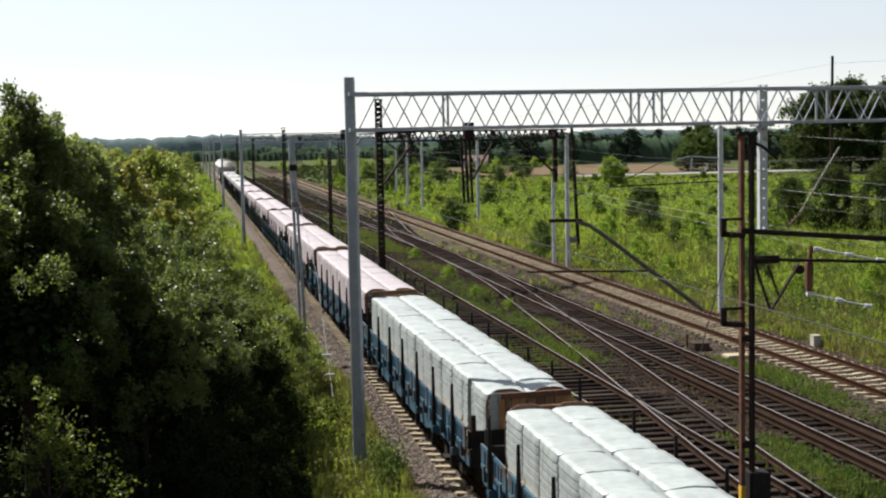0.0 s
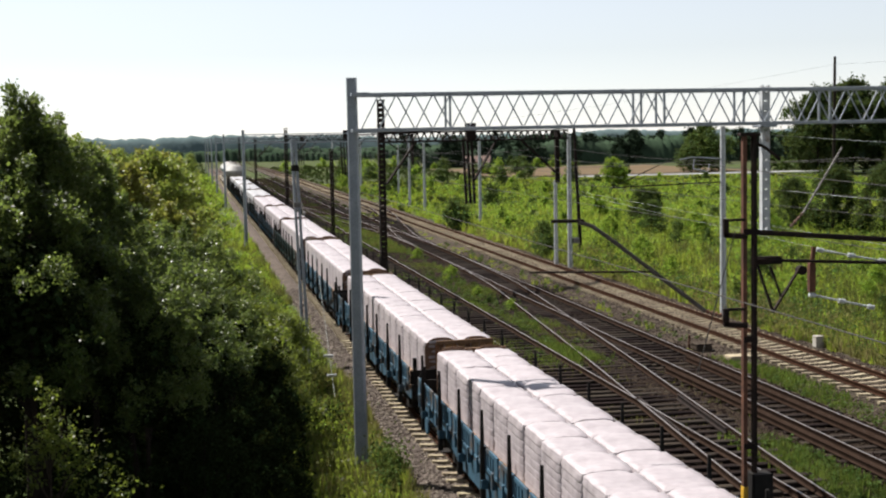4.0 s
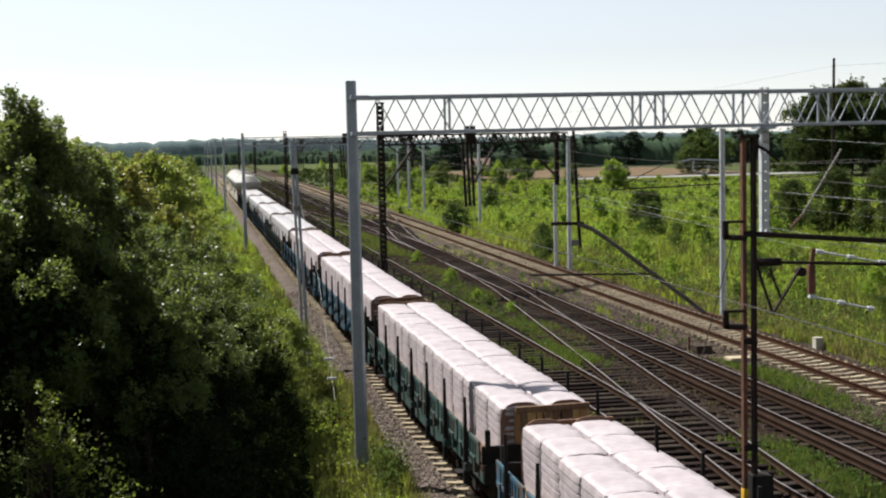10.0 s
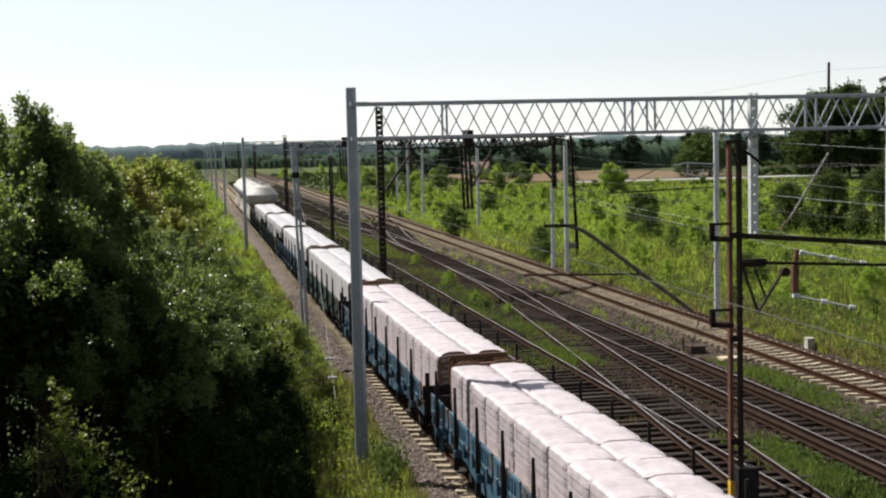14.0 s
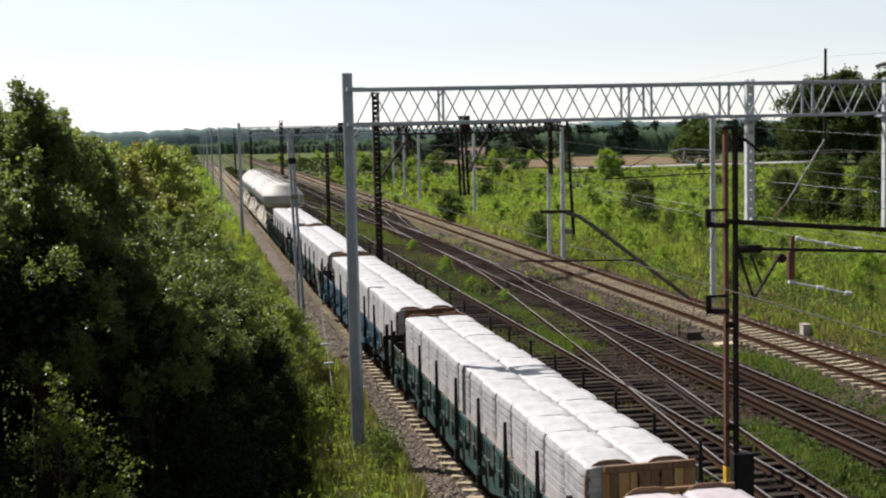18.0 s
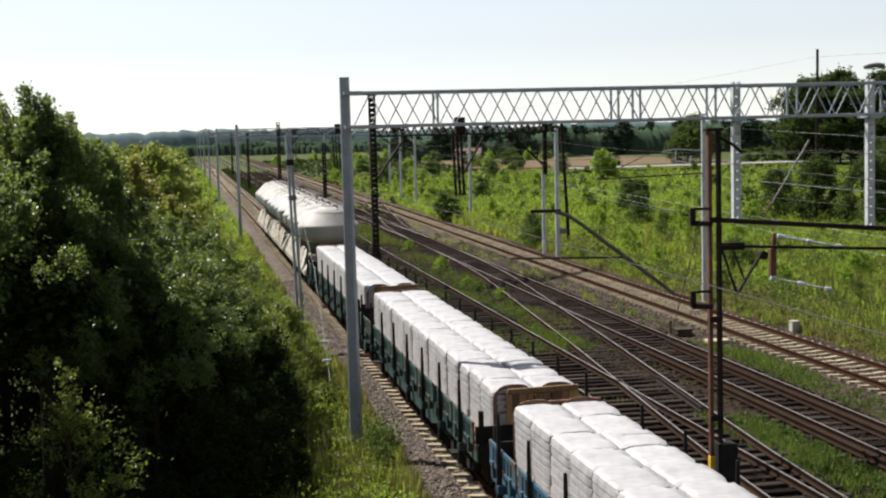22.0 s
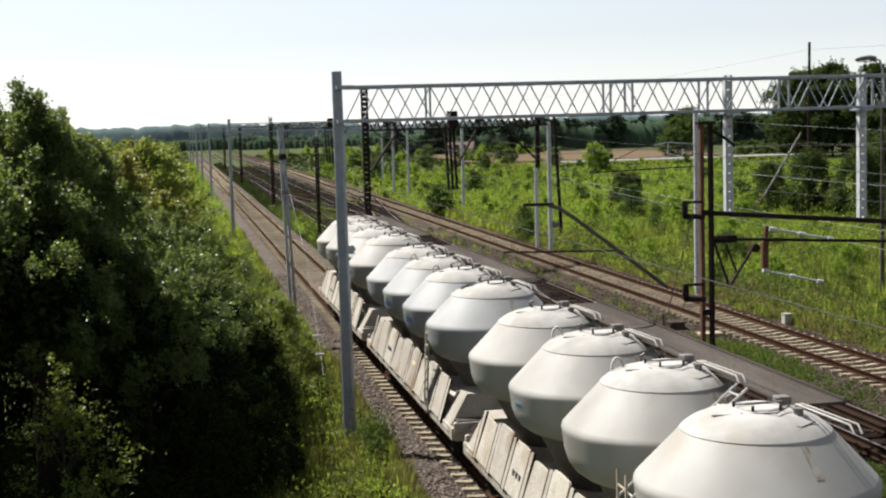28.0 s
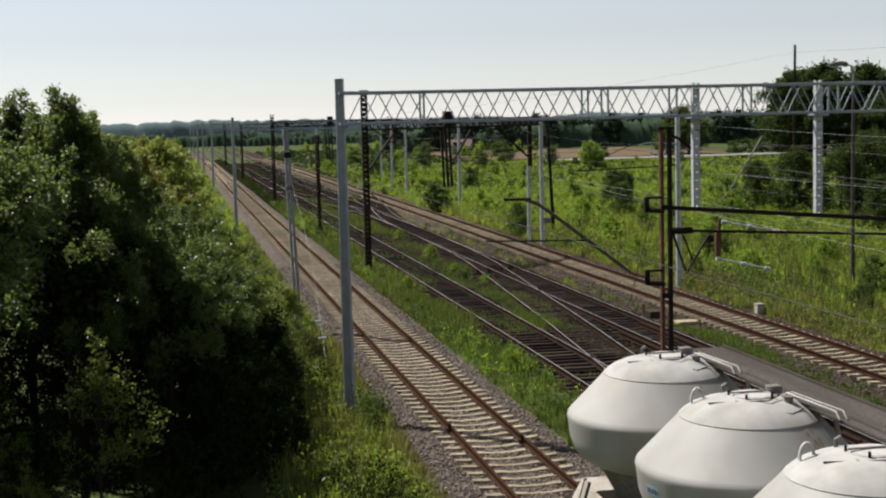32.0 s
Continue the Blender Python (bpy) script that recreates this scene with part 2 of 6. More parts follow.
    streak=material("rust_streak", (0.275, 0.245, 0.205), (0.22, 0.175, 0.13), rough=0.8, scale=2.5, fine=14, third=(0.31, 0.30, 0.275), third_scale=3.0, third_low=0.42, third_high=0.62, bump=0, stretch=(4, 4, 0.6), spec=0.1),
    silo_cap=material("chalky_white_cap", (0.385, 0.378, 0.356), (0.345, 0.335, 0.310), rough=0.75, scale=0.9, fine=2.5, mix=0.9, bump=0.0, third=(0.29, 0.265, 0.225), third_scale=2.2, third_low=0.56, third_high=0.8, spec=0.15),
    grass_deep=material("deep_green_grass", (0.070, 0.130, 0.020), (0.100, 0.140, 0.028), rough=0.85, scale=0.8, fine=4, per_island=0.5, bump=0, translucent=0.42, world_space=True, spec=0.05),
    leaf_light=material("yellow_green_leaf", (0.125, 0.175, 0.026), (0.175, 0.190, 0.036), rough=0.42, scale=1.0, fine=7, per_island=0.7, bump=0, translucent=0.45, third=(0.12, 0.068, 0.016), third_scale=0.6, third_low=0.68, third_high=0.78, spec=0.24, glow=(0.34, 0.42, 0.06)),
    leaf_shrub=material("shrub_leaf", (0.120, 0.225, 0.026), (0.180, 0.245, 0.036), rough=0.6, scale=1.0, fine=7, per_island=0.7, bump=0, translucent=0.46, spec=0.08, glow=(0.38, 0.48, 0.05)),
    grass=material("tall_grass", (0.110, 0.190, 0.026), (0.175, 0.205, 0.042), rough=0.85, scale=0.5, fine=4, per_island=0.5, bump=0, translucent=0.5, third=(0.15, 0.125, 0.05), third_scale=0.25, third_low=0.56, third_high=0.70, world_space=True, spec=0.08, glow=(0.42, 0.50, 0.05)),
    grass_olive=material("olive_rank_grass", (0.105, 0.120, 0.036), (0.150, 0.125, 0.052), rough=0.9, scale=0.5, fine=4, per_island=0.5, bump=0, translucent=0.35, world_space=True, spec=0.05),
    far_grass=material("distant_grass", (0.092, 0.135, 0.034), (0.120, 0.142, 0.044), rough=0.95, scale=0.05, fine=0.5, per_island=0.35, bump=0, third=(0.120, 0.105, 0.050), third_scale=0.03, third_low=0.5, third_high=0.7, world_space=True, spec=0.0),
    grass_dry=material("dry_grass", (0.20, 0.20, 0.06), (0.25, 0.20, 0.09), rough=0.85, scale=0.6, fine=4, per_island=0.4, bump=0, translucent=0.3, world_space=True, spec=0.1),
    leaf_tree=material("grey_green_leaf", (0.046, 0.068, 0.020), (0.064, 0.078, 0.026), rough=0.42, scale=0.6, fine=7, per_island=0.8, bump=0, translucent=0.42, third=(0.080, 0.050, 0.012), third_scale=0.7, third_low=0.66, third_high=0.76, spec=0.24, glow=(0.30, 0.40, 0.07)),
    leaf_mid=material("mid_green_leaf", (0.050, 0.092, 0.021), (0.078, 0.116, 0.029), rough=0.6, scale=0.4, fine=5, per_island=0.6, bump=0, translucent=0.26, spec=0.05),
    woods=material("far_wood_leaf", (0.026, 0.042, 0.026), (0.036, 0.052, 0.032), rough=0.9, scale=0.05, fine=0.4, per_island=0.3, bump=0, spec=0.0, world_space=True),
    # distance haze is mixed into this base colour: paler and bluer than leaves
    haze_tinted_woods=material("haze_tinted_wood_leaf", (0.082, 0.116, 0.118), (0.096, 0.130, 0.130), rough=0.95, scale=0.05, fine=0.3, per_island=0.1, bump=0, spec=0.0, world_space=True),
    stubble=material("golden_stubble", (0.135, 0.098, 0.058), (0.115, 0.082, 0.048), rough=0.95, scale=0.06, fine=0.8, bump=0, world_space=True, spec=0.05),
    asphalt=material("pale_road_surface", (0.26, 0.26, 0.255), (0.21, 0.21, 0.205), rough=0.9, scale=0.3, fine=5, world_space=True, spec=0.1),
    roof=material("red_brown_roof", (0.15, 0.095, 0.075), rough=0.9),
    plaster=material("pale_plaster", (0.60, 0.55, 0.48), rough=0.9),
    glass=material("dark_window_glass", (0.02, 0.025, 0.03), rough=0.1),
    lamp_glass=material("clear_lamp_cover", (0.55, 0.57, 0.58), rough=0.25),
    mark_blue=material("pale_blue_marking", (0.24, 0.36, 0.44), (0.20, 0.31, 0.38), rough=0.6),
    mark_yellow=material("faded_yellow_stain", (0.62, 0.52, 0.22), (0.55, 0.47, 0.28), rough=0.8),
    mark_dark=material("dark_marking", (0.08, 0.09, 0.10), rough=0.7),
)


def sack_relief(m):
    """Courses of sacks that press through the wrapping."""
    nt = m.node_tree
    split, join = nt.nodes.new("ShaderNodeSeparateXYZ"), nt.nodes.new("ShaderNodeCombineXYZ")
    nt.links.new(nt.nodes.new("ShaderNodeTexCoord").outputs["Object"], split.inputs[0])
    nt.links.new(split.outputs["Y"], join.inputs["X"])
    nt.links.new(split.outputs["Z"], join.inputs["Y"])
    brick = nt.nodes.new("ShaderNodeTexBrick")
    for key, value in (("Scale", 1.0), ("Mortar Size", 0.022), ("Mortar Smooth", 1.0), ("Brick Width", 0.42), ("Row Height", 0.15)):
        brick.inputs[key].default_value = value
    nt.links.new(join.outputs[0], brick.inputs["Vector"])
    old = nt.nodes["Bump"]
    bump = nt.nodes.new("ShaderNodeBump")
    bump.inputs["Strength"].default_value, bump.inputs["Distance"].default_value, bump.invert = 0.28, 0.02, True
    nt.links.new(brick.outputs["Fac"], bump.inputs["Height"])
    nt.links.new(old.outputs[0], bump.inputs["Normal"])
    nt.links.new(bump.outputs[0], nt.nodes["Principled BSDF"].inputs["Normal"])


for key in ("foil", "foil_white", "foil_grey"):
    sack_relief(M[key])


# ---- shape helpers ----
class Geo:
    """Collects vertices and faces of one part."""

    def __init__(self):
        self.v, self.f = [], []

    def add(self, verts, faces):
        n = len(self.v)
        self.v += [tuple(p) for p in verts]
        self.f += [tuple(i + n for i in f) for f in faces]
        return self

    def beam(self, p, q, w, d, up=(0, 0, 1), bevel=0.0, w2=None, d2=None):
        """A bar from p to q, w wide and d deep, with chamfered edges; w2, d2 at the far end."""
        p, q = Vector(p), Vector(q)
        a = (q - p).normalized()
        u = Vector(up)
        if abs(a.dot(u)) > 0.98:
            u = Vector((0, 1, 0))
        s = a.cross(u).normalized()
        u = s.cross(a).normalized()
        verts = []
        for end, ww, dd in ((p, w, d), (q, w2 or w, d2 or d)):
            x, y, b = ww / 2, dd / 2, bevel
            if b:
                ring = [(-x + b, -y), (x - b, -y), (x, -y + b), (x, y - b), (x - b, y), (-x + b, y), (-x, y - b), (-x, -y + b)]
            else:
                ring = [(-x, -y), (x, -y), (x, y), (-x, y)]
            verts += [end + s * i + u * j for i, j in ring]
        n = len(verts) // 2
        faces = [(i, i + n, (i + 1) % n + n, (i + 1) % n) for i in range(n)]
        faces += [tuple(range(n)), tuple(range(2 * n - 1, n - 1, -1))]
        return self.add(verts, faces)

    def box(self, x0, y0, z0, x1, y1, z1, bevel=0.0):
        return self.beam(((x0 + x1) / 2, y0, (z0 + z1) / 2), ((x0 + x1) / 2, y1, (z0 + z1) / 2), x1 - x0, z1 - z0, bevel=bevel)

    def tube(self, points, r, n=8, r_end=None, caps=True):
        points = [Vector(p) for p in points]
        verts, faces = [], []
        k = len(points)
        u = None
        for i, p in enumerate(points):
            a = (points[min(i + 1, k - 1)] - points[max(i - 1, 0)]).normalized()
            if u is None:
                u = a.orthogonal().normalized()
            u = (u - a * u.dot(a)).normalized()
            s = a.cross(u)
            rr = r + ((r_end if r_end is not None else r) - r) * i / max(1, k - 1)
            for j in range(n):
                t = 2 * math.pi * j / n
                verts.append(p + (u * math.cos(t) + s * math.sin(t)) * rr)
        for i in range(k - 1):
            for j in range(n):
                faces.append((i * n + j, i * n + (j + 1) % n, (i + 1) * n + (j + 1) % n, (i + 1) * n + j))
        if caps:
            faces += [tuple(range(n - 1, -1, -1)), tuple((k - 1) * n + j for j in range(n))]
        return self.add(verts, faces)

    def lathe(self, profile, n=24, cx=0.0, cy=0.0):
        """Turns (radius, z) pairs about an upright axis."""
        verts, faces = [], []
        for r, z in profile:
            for j in range(n):
                t = 2 * math.pi * j / n
                verts.append((cx + r * math.cos(t), cy + r * math.sin(t), z))
        for i in range(len(profile) - 1):
            for j in range(n):
                faces.append((i * n + j, i * n + (j + 1) % n, (i + 1) * n + (j + 1) % n, (i + 1) * n + j))
        faces += [tuple(range(n - 1, -1, -1)), tuple((len(profile) - 1) * n + j for j in range(n))]
        return self.add(verts, faces)

    def extrude(self, outline, y0, y1):
        """An upright outline of (x, z), anticlockwise seen from -y, drawn from y0 to y1."""
        n = len(outline)
        verts = [(x, y0, z) for x, z in outline] + [(x, y1, z) for x, z in outline]
        faces = [(i, (i + 1) % n, (i + 1) % n + n, i + n) for i in range(n)]
        faces += [tuple(range(n - 1, -1, -1)), tuple(range(n, 2 * n))]
        return self.add(verts, faces)

    def prism(self, outline, z0, z1, shrink=1.0):
        """A flat outline of (x, y), anticlockwise seen from above, raised from z0 to z1."""
        n = len(outline)
        verts = [(x, y, z0) for x, y in outline] + [(x * shrink, y * shrink, z1) for x, y in outline]
        faces = [(i, (i + 1) % n, (i + 1) % n + n, i + n) for i in range(n)]
        faces += [tuple(range(n - 1, -1, -1)), tuple(range(n, 2 * n))]
        return self.add(verts, faces)

    def mesh(self, name, mat, smooth=0):
        me = bpy.data.meshes.new(name)
        me.from_pydata(self.v, [], self.f)
        me.materials.append(mat)
        if smooth:
            me.shade_smooth()
            if smooth < 180:
                me.set_sharp_from_angle(angle=radians(smooth))
        me.update()
        return me


def quick_mesh(name, verts, faces, mat):
    """A mesh from arrays of vertices and of equal faces."""
    me = bpy.data.meshes.new(name)
    k = faces.shape[1]
    me.vertices.add(len(verts))
    me.vertices.foreach_set("co", np.asarray(verts, dtype=np.float32).ravel())
    me.loops.add(faces.size)
    me.loops.foreach_set("vertex_index", faces.astype(np.int32).ravel())
    me.polygons.add(len(faces))
    me.polygons.foreach_set("loop_start", np.arange(0, faces.size, k, dtype=np.int32))
    me.polygons.foreach_set("loop_total", np.full(len(faces), k, dtype=np.int32))
    me.materials.append(mat)
    me.update(calc_edges=True)
    return me


def part(name, geo, mat, parent=None, label="", smooth=0, at=None):
    """Links a Geo or a mesh as one object under a thing or part."""
    me = geo.mesh(name, mat, smooth) if isinstance(geo, Geo) else geo
    ob = new(name, me)
    if parent:
        ob.parent = parent
    if at:
        ob.location = at
    if label:
        tagged(ob, label)
    return ob


def thing(name, label, category, at=(0, 0, 0), group="", kind="", turn=0):
    ob = new(name)
    ob.empty_display_size = 0.2
    ob.location = at
    ob.rotation_euler = (0, 0, radians(turn))
    return tagged(ob, label, category, group, kind)

# ---- ground ----


def sheet(name, xs, ys, height, mat):
    gx, gy = np.meshgrid(xs, ys)
    gz = height(gx, gy)
    verts = np.stack([gx.ravel(), gy.ravel(), gz.ravel()], 1)
    i = np.arange(len(ys) - 1)[:, None] * len(xs) + np.arange(len(xs) - 1)[None, :]
    i = i.ravel()
    faces = np.stack([i, i + 1, i + len(xs) + 1, i + len(xs)], 1)
    me = quick_mesh(name, verts, faces, mat)
    me.shade_smooth()
    return new(name, me)


def ripple(x, y):
    return (np.sin(x * 0.9 + np.sin(y * 0.37) * 2) * np.sin(y * 0.53 + 1.3) + 0.5 * np.sin(x * 2.3 + y * 1.1))


def ground_height(x, y):
    bed = np.clip((np.abs(x - 14.0) - 8.2) / 1.5, 0, 1)          # level under the tracks
    z = -0.30 - 0.06 * bed + 0.05 * bed * ripple(x, y)
    z = z - np.clip((4.6 - x) / 3.0, 0, 1) * 0.35
    z = z + np.clip((x - 26) / 40.0, 0, 1) * 0.1 * np.clip(y / 60, 0, 1)
    return z


gx = np.concatenate([np.linspace(-2500, -60, 14), np.linspace(-50, 60, 221), np.linspace(70, 2500, 16)])
gy = np.concatenate([np.linspace(-400, 0, 10), np.linspace(4, 160, 200), np.linspace(170, 600, 40), np.linspace(680, 4200, 16)])
tagged(sheet("ground", gx, gy, ground_height, M["meadow"]), "flat green railway meadow with soil and dry patches", "ground", kind="structure")

def bed_height(x, y):
    """Cinder, scoured out between the sleepers near the turnout and filled up between the tracks."""
    sunk = 0.055 * np.clip((75 - y) / 25, 0, 1) * (0.35 + 0.65 * np.clip((15.4 - x) / 0.4, 0, 1)) * (1 - np.clip(1 - (np.abs(x - 14.3) - 0.3) / 0.5, 0, 1) * np.clip((y - 36) / 4, 0, 1))
    return -0.235 - sunk + 0.016 * ripple(x * 2, y * 1.7) - 0.10 * np.clip((np.abs(x - 14.3) - 3.6) / 0.5, 0, 1)


# dark cinder bed under the three right-hand tracks
tagged(sheet("track_bed", np.linspace(10.2, 18.4, 28), np.linspace(-60, 300, 400), bed_height, M["cinder"]), "dark cinder track bed with oil stains and weeds", "track bed", kind="structure")
tagged(sheet("ballast_bed", np.linspace(17.95, 22.9, 28), np.linspace(-60, 420, 360), lambda x, y: -0.225 + 0.012 * ripple(x * 3, y * 2.3) - 0.055 * np.clip((np.abs(x - 20.72) - 1.5) / 0.6, 0, 1), M["brown_ballast"]), "brownish grey stone ballast along the outer track", "ballast", kind="structure")
tagged(sheet("ballast_bank", np.linspace(4.35, 9.35, 44), np.linspace(-60, 420, 700), lambda x, y: -0.225 + 0.012 * ripple(x * 3.1, y * 2.7) - 0.30 * np.clip((np.abs(x - 6.945) - 1.65) / 0.9, 0, 1), M["ballast"]), "grey crushed stone ballast bank of the main track", "ballast", kind="structure")

tagged(sheet("stubble_field", np.linspace(58, 113, 12), np.linspace(262, 338, 6), lambda x, y: -0.08 + 0 * x, M["stubble"]), "golden stubble field before the woods", "field", kind="structure")
tagged(sheet("road", np.linspace(64, 400, 30), np.linspace(228, 236, 2), lambda x, y: 0.55 + 0 * x, M["asphalt"]), "pale country road across the meadow", "road", kind="structure")

# ---- tracks ----
GAUGE = 0.753
RAIL = [(-0.062, -0.16), (0.062, -0.16), (0.062, -0.148), (0.010, -0.130), (0.010, -0.040), (0.036, -0.030), (0.036, -0.006), (0.028, 0.0),
        (-0.028, 0.0), (-0.036, -0.006), (-0.036, -0.030), (-0.010, -0.040), (-0.010, -0.130), (-0.062, -0.148)]


def rail_geo(path):
    """A rail along points (x, y)."""
    g = Geo()
    n = len(RAIL)
    verts, faces = [], []
    for i, (x, y) in enumerate(path):
        a, b = path[max(i - 1, 0)], path[min(i + 1, len(path) - 1)]
        t = Vector((b[0] - a[0], b[1] - a[1], 0)).normalized()
        s = Vector((t.y, -t.x, 0))
        verts += [Vector((x, y, 0)) + s * u + Vector((0, 0, z)) for u, z in RAIL]
    for i in range(len(path) - 1):
        for j in range(n):
            faces.append((i * n + j, i * n + (j + 1) % n, (i + 1) * n + (j + 1) % n, (i + 1) * n + j))
    faces += [tuple(range(n - 1, -1, -1)), tuple((len(path) - 1) * n + j for j in range(n))]
    return g.add(verts, faces)


def concrete_sleeper():
    """A pre-stressed sleeper: high at the seats, waisted in the middle, with sloping sides."""
    stations = [(-1.25, 0.085, 0.10), (-1.0, 0.11, 0.085), (-0.5, 0.11, 0.085), (-0.25, 0.085, 0.055), (0.25, 0.085, 0.055), (0.5, 0.11, 0.085), (1.0, 0.11, 0.085), (1.25, 0.085, 0.10)]
    verts, faces = [], []
    for x, half, top in stations:
        t = -0.155 - (0.085 - top)
        verts += [(x, -half - 0.03, -0.34), (x, -half + 0.01, t), (x, half - 0.01, t), (x, half + 0.03, -0.34)]
    for i in range(len(stations) - 1):
        for j in range(3):
            faces.append((i * 4 + j, i * 4 + j + 1, i * 4 + j + 5, i * 4 + j + 4))
    faces += [(3, 2, 1, 0), tuple(28 + j for j in range(4))]
    return Geo().add(verts, faces)


def wood_sleeper(seed):
    r = random.Random(seed)
    return Geo().beam((-1.3 + r.uniform(-0.05, 0.05), 0, -0.225), (1.3 + r.uniform(-0.05, 0.05), 0, -0.225 + r.uniform(-0.01, 0.01)), 0.24 + r.uniform(-0.02, 0.02), 0.15, bevel=0.018)


CONCRETE = concrete_sleeper().mesh("sleeper", M["concrete"])
WOOD = [wood_sleeper(i).mesh("sleeper", M["old_timber"]) for i in range(5)]


def running_strip(path, mat, parent):
    g = Geo()
    for p, q in zip(path, path[1:]):
        g.beam((p[0], p[1], 0.0005), (q[0], q[1], 0.0005), 0.042, 0.006)
    return part("running_surface", g, mat, parent, "polished running surface")


SHARED = (20.5, 49.0)          # stretch of the turnout with long timbers under two tracks


def straight_track(x, label, sleepers, step, y_near, y_far, y_end, rail_mat, shiny=False, bare=None, sunk=0.0):
    t = thing("railway_track", label, "railway track", (x, 0, 0), group="parallel railway tracks", kind="structure")
    for side in (-1, 1):
        rail = part("rail", rail_geo([(side * GAUGE, y) for y in (-60, 0, 20, 40, 60, 90, 130, 200, 320, 556)]), rail_mat, t)
        if shiny:
            running_strip([(side * GAUGE, -60), (side * GAUGE, 556)], M["rail_bright"], rail)
    r = random.Random(int(x * 10))
    y = y_near
    while y < y_far:
        if bare and bare[0] < y < bare[1]:
            y = bare[1] + step / 2
        ob = part("sleeper", sleepers[r.randrange(len(sleepers))], None, t)
        old = sleepers[0] is not CONCRETE
        ob.location = (r.uniform(-0.06, 0.06) if old else r.uniform(-0.015, 0.015), y, r.uniform(-0.03, 0.0) - sunk if old else 0)
        ob.rotation_euler = (0, 0, r.uniform(-0.03, 0.03) if old else r.uniform(-0.012, 0.012))
        y += step * r.uniform(0.985, 1.015)
    rest = Geo()
    for k in range(1, int((y_near + 50) / step)):          # behind the bridge
        rest.box(-1.27, y_near - k * step - 0.11, -0.30, 1.27, y_near - k * step + 0.11, -0.156)
    while y < y_end:
        rest.box(-1.27, y - 0.11, -0.30, 1.27, y + 0.11, -0.152)
        y += step
    tagged(part("sleeper_row", rest, M["concrete"] if sleepers[0] is CONCRETE else M["old_timber"], t), kind="stuff")
    plates = Geo()
    yy = y_near
    while yy < 90:
        for s in (-1, 1):
            plates.box(s * GAUGE - 0.13, yy - 0.06, -0.166, s * GAUGE + 0.13, yy + 0.06, -0.146)
        yy += step
    tagged(part("fastening", plates, M["rusty"], t), kind="stuff")
    return t


straight_track(6.945, "main railway track with rust-brown rails on pale concrete sleepers in grey ballast", [CONCRETE], 0.63, 14, 196, 330, M["rail_rust"])
straight_track(11.95, "old railway track with worn rails on dark tarred wooden sleepers in weeds", WOOD, 0.66, 22, 120, 260, M["rail_worn"], True, SHARED)
straight_track(16.5, "old railway track with shiny rails on dark wooden sleepers in cinder", WOOD, 0.66, 24, 150, 280, M["rail_worn"], True, sunk=0.035)
straight_track(20.72, "outer railway track with rusty rails on pale concrete sleepers", [CONCRETE], 0.63, 28, 190, 330, M["rail_rust"])


for x, y0, y1 in ((16.82, 18, 46), (15.36, 18, 44)):
    spare = thing("spare_rail", "loose rusty rail lying beside the shiny old rail", "rail", (x, 0, -0.01), group="loose rails")
    part("rail", rail_geo([(0, y0), (0.02, (y0 + y1) / 2), (0, y1)]), M["rail_worn"], spare)


def curve_at(knots, y):
    """x on a smooth line through (y, x) knots, far to near."""
    for i in range(len(knots) - 1):
        (ya, xa), (yb, xb) = knots[i], knots[i + 1]
        if yb <= y <= ya:
            (yp, xp), (yn, xn) = knots[max(i - 1, 0)], knots[min(i + 2, len(knots) - 1)]
            ma = (xb - xp) / (yb - yp)
            mb = (xn - xa) / (yn - ya)
            h, s = yb - ya, (y - ya) / (yb - ya)
            return ((2 * s ** 3 - 3 * s ** 2 + 1) * xa + (s ** 3 - 2 * s ** 2 + s) * h * ma + (3 * s ** 2 - 2 * s ** 3) * xb + (s ** 3 - s ** 2) * h * mb)
    return knots[-1][1]


def crossover(knots, label, check=(0.46, 0.55), shared=None):
    """A connecting track through (y, x) knots, far to near; shared: a stretch whose timbers reach out to the next track, and how far."""
    t = thing("crossover_track", label, "railway turnout", group="railway turnouts", kind="structure")
    ya, yb = knots[0][0], knots[-1][0]
    line = [(curve_at(knots, float(y)), float(y)) for y in np.linspace(yb, ya, 36)]
    for side in (-1, 1):
        rail = part("rail", rail_geo([(x + side * GAUGE, y) for x, y in line]), M["rail_worn"], t)
        running_strip([(x + side * GAUGE, y) for x, y in line], M["rail_bright"], rail)
        mid = line[int(36 * check[0]):int(36 * check[1])]
        part("check_rail", rail_geo([(x + side * (GAUGE - 0.13), y) for x, y in mid]), M["rusty"], t)
    y, i = yb + (ya - yb) * 0.12, 0
    while y < yb + (ya - yb) * 0.9:
        ob = part("sleeper", WOOD[i % 5], None, t)
        a, b = curve_at(knots, y) - 1.3, curve_at(knots, y) + 1.3
        if shared and shared[0][0] < y < shared[0][1]:
            a = shared[1]
        wobble = random.Random(i)
        ob.location = ((a + b) / 2 + wobble.uniform(-0.08, 0.08), y, -0.012 - 0.035 * wobble.random())
        ob.scale = ((b - a) / 2.6, 1, 1)
        ob.rotation_euler = (0, 0, wobble.uniform(-0.012, 0.012))
        y += 0.62
        i += 1
    return t


crossover([(96, 16.5), (84, 16.45), (73, 16.2), (65, 15.65), (58, 15.08), (52, 14.6), (46, 14.1), (40, 13.55), (34, 13.0), (28, 12.5), (20, 12.1), (10, 11.95)], "curved turnout rails joining two old tracks", check=(0.30, 0.38), shared=(SHARED, 10.62))
crossover([(165, 20.72), (150, 20.4), (130, 18.7), (110, 16.9), (97, 16.5)], "curved turnout rails crossing from the outer track")
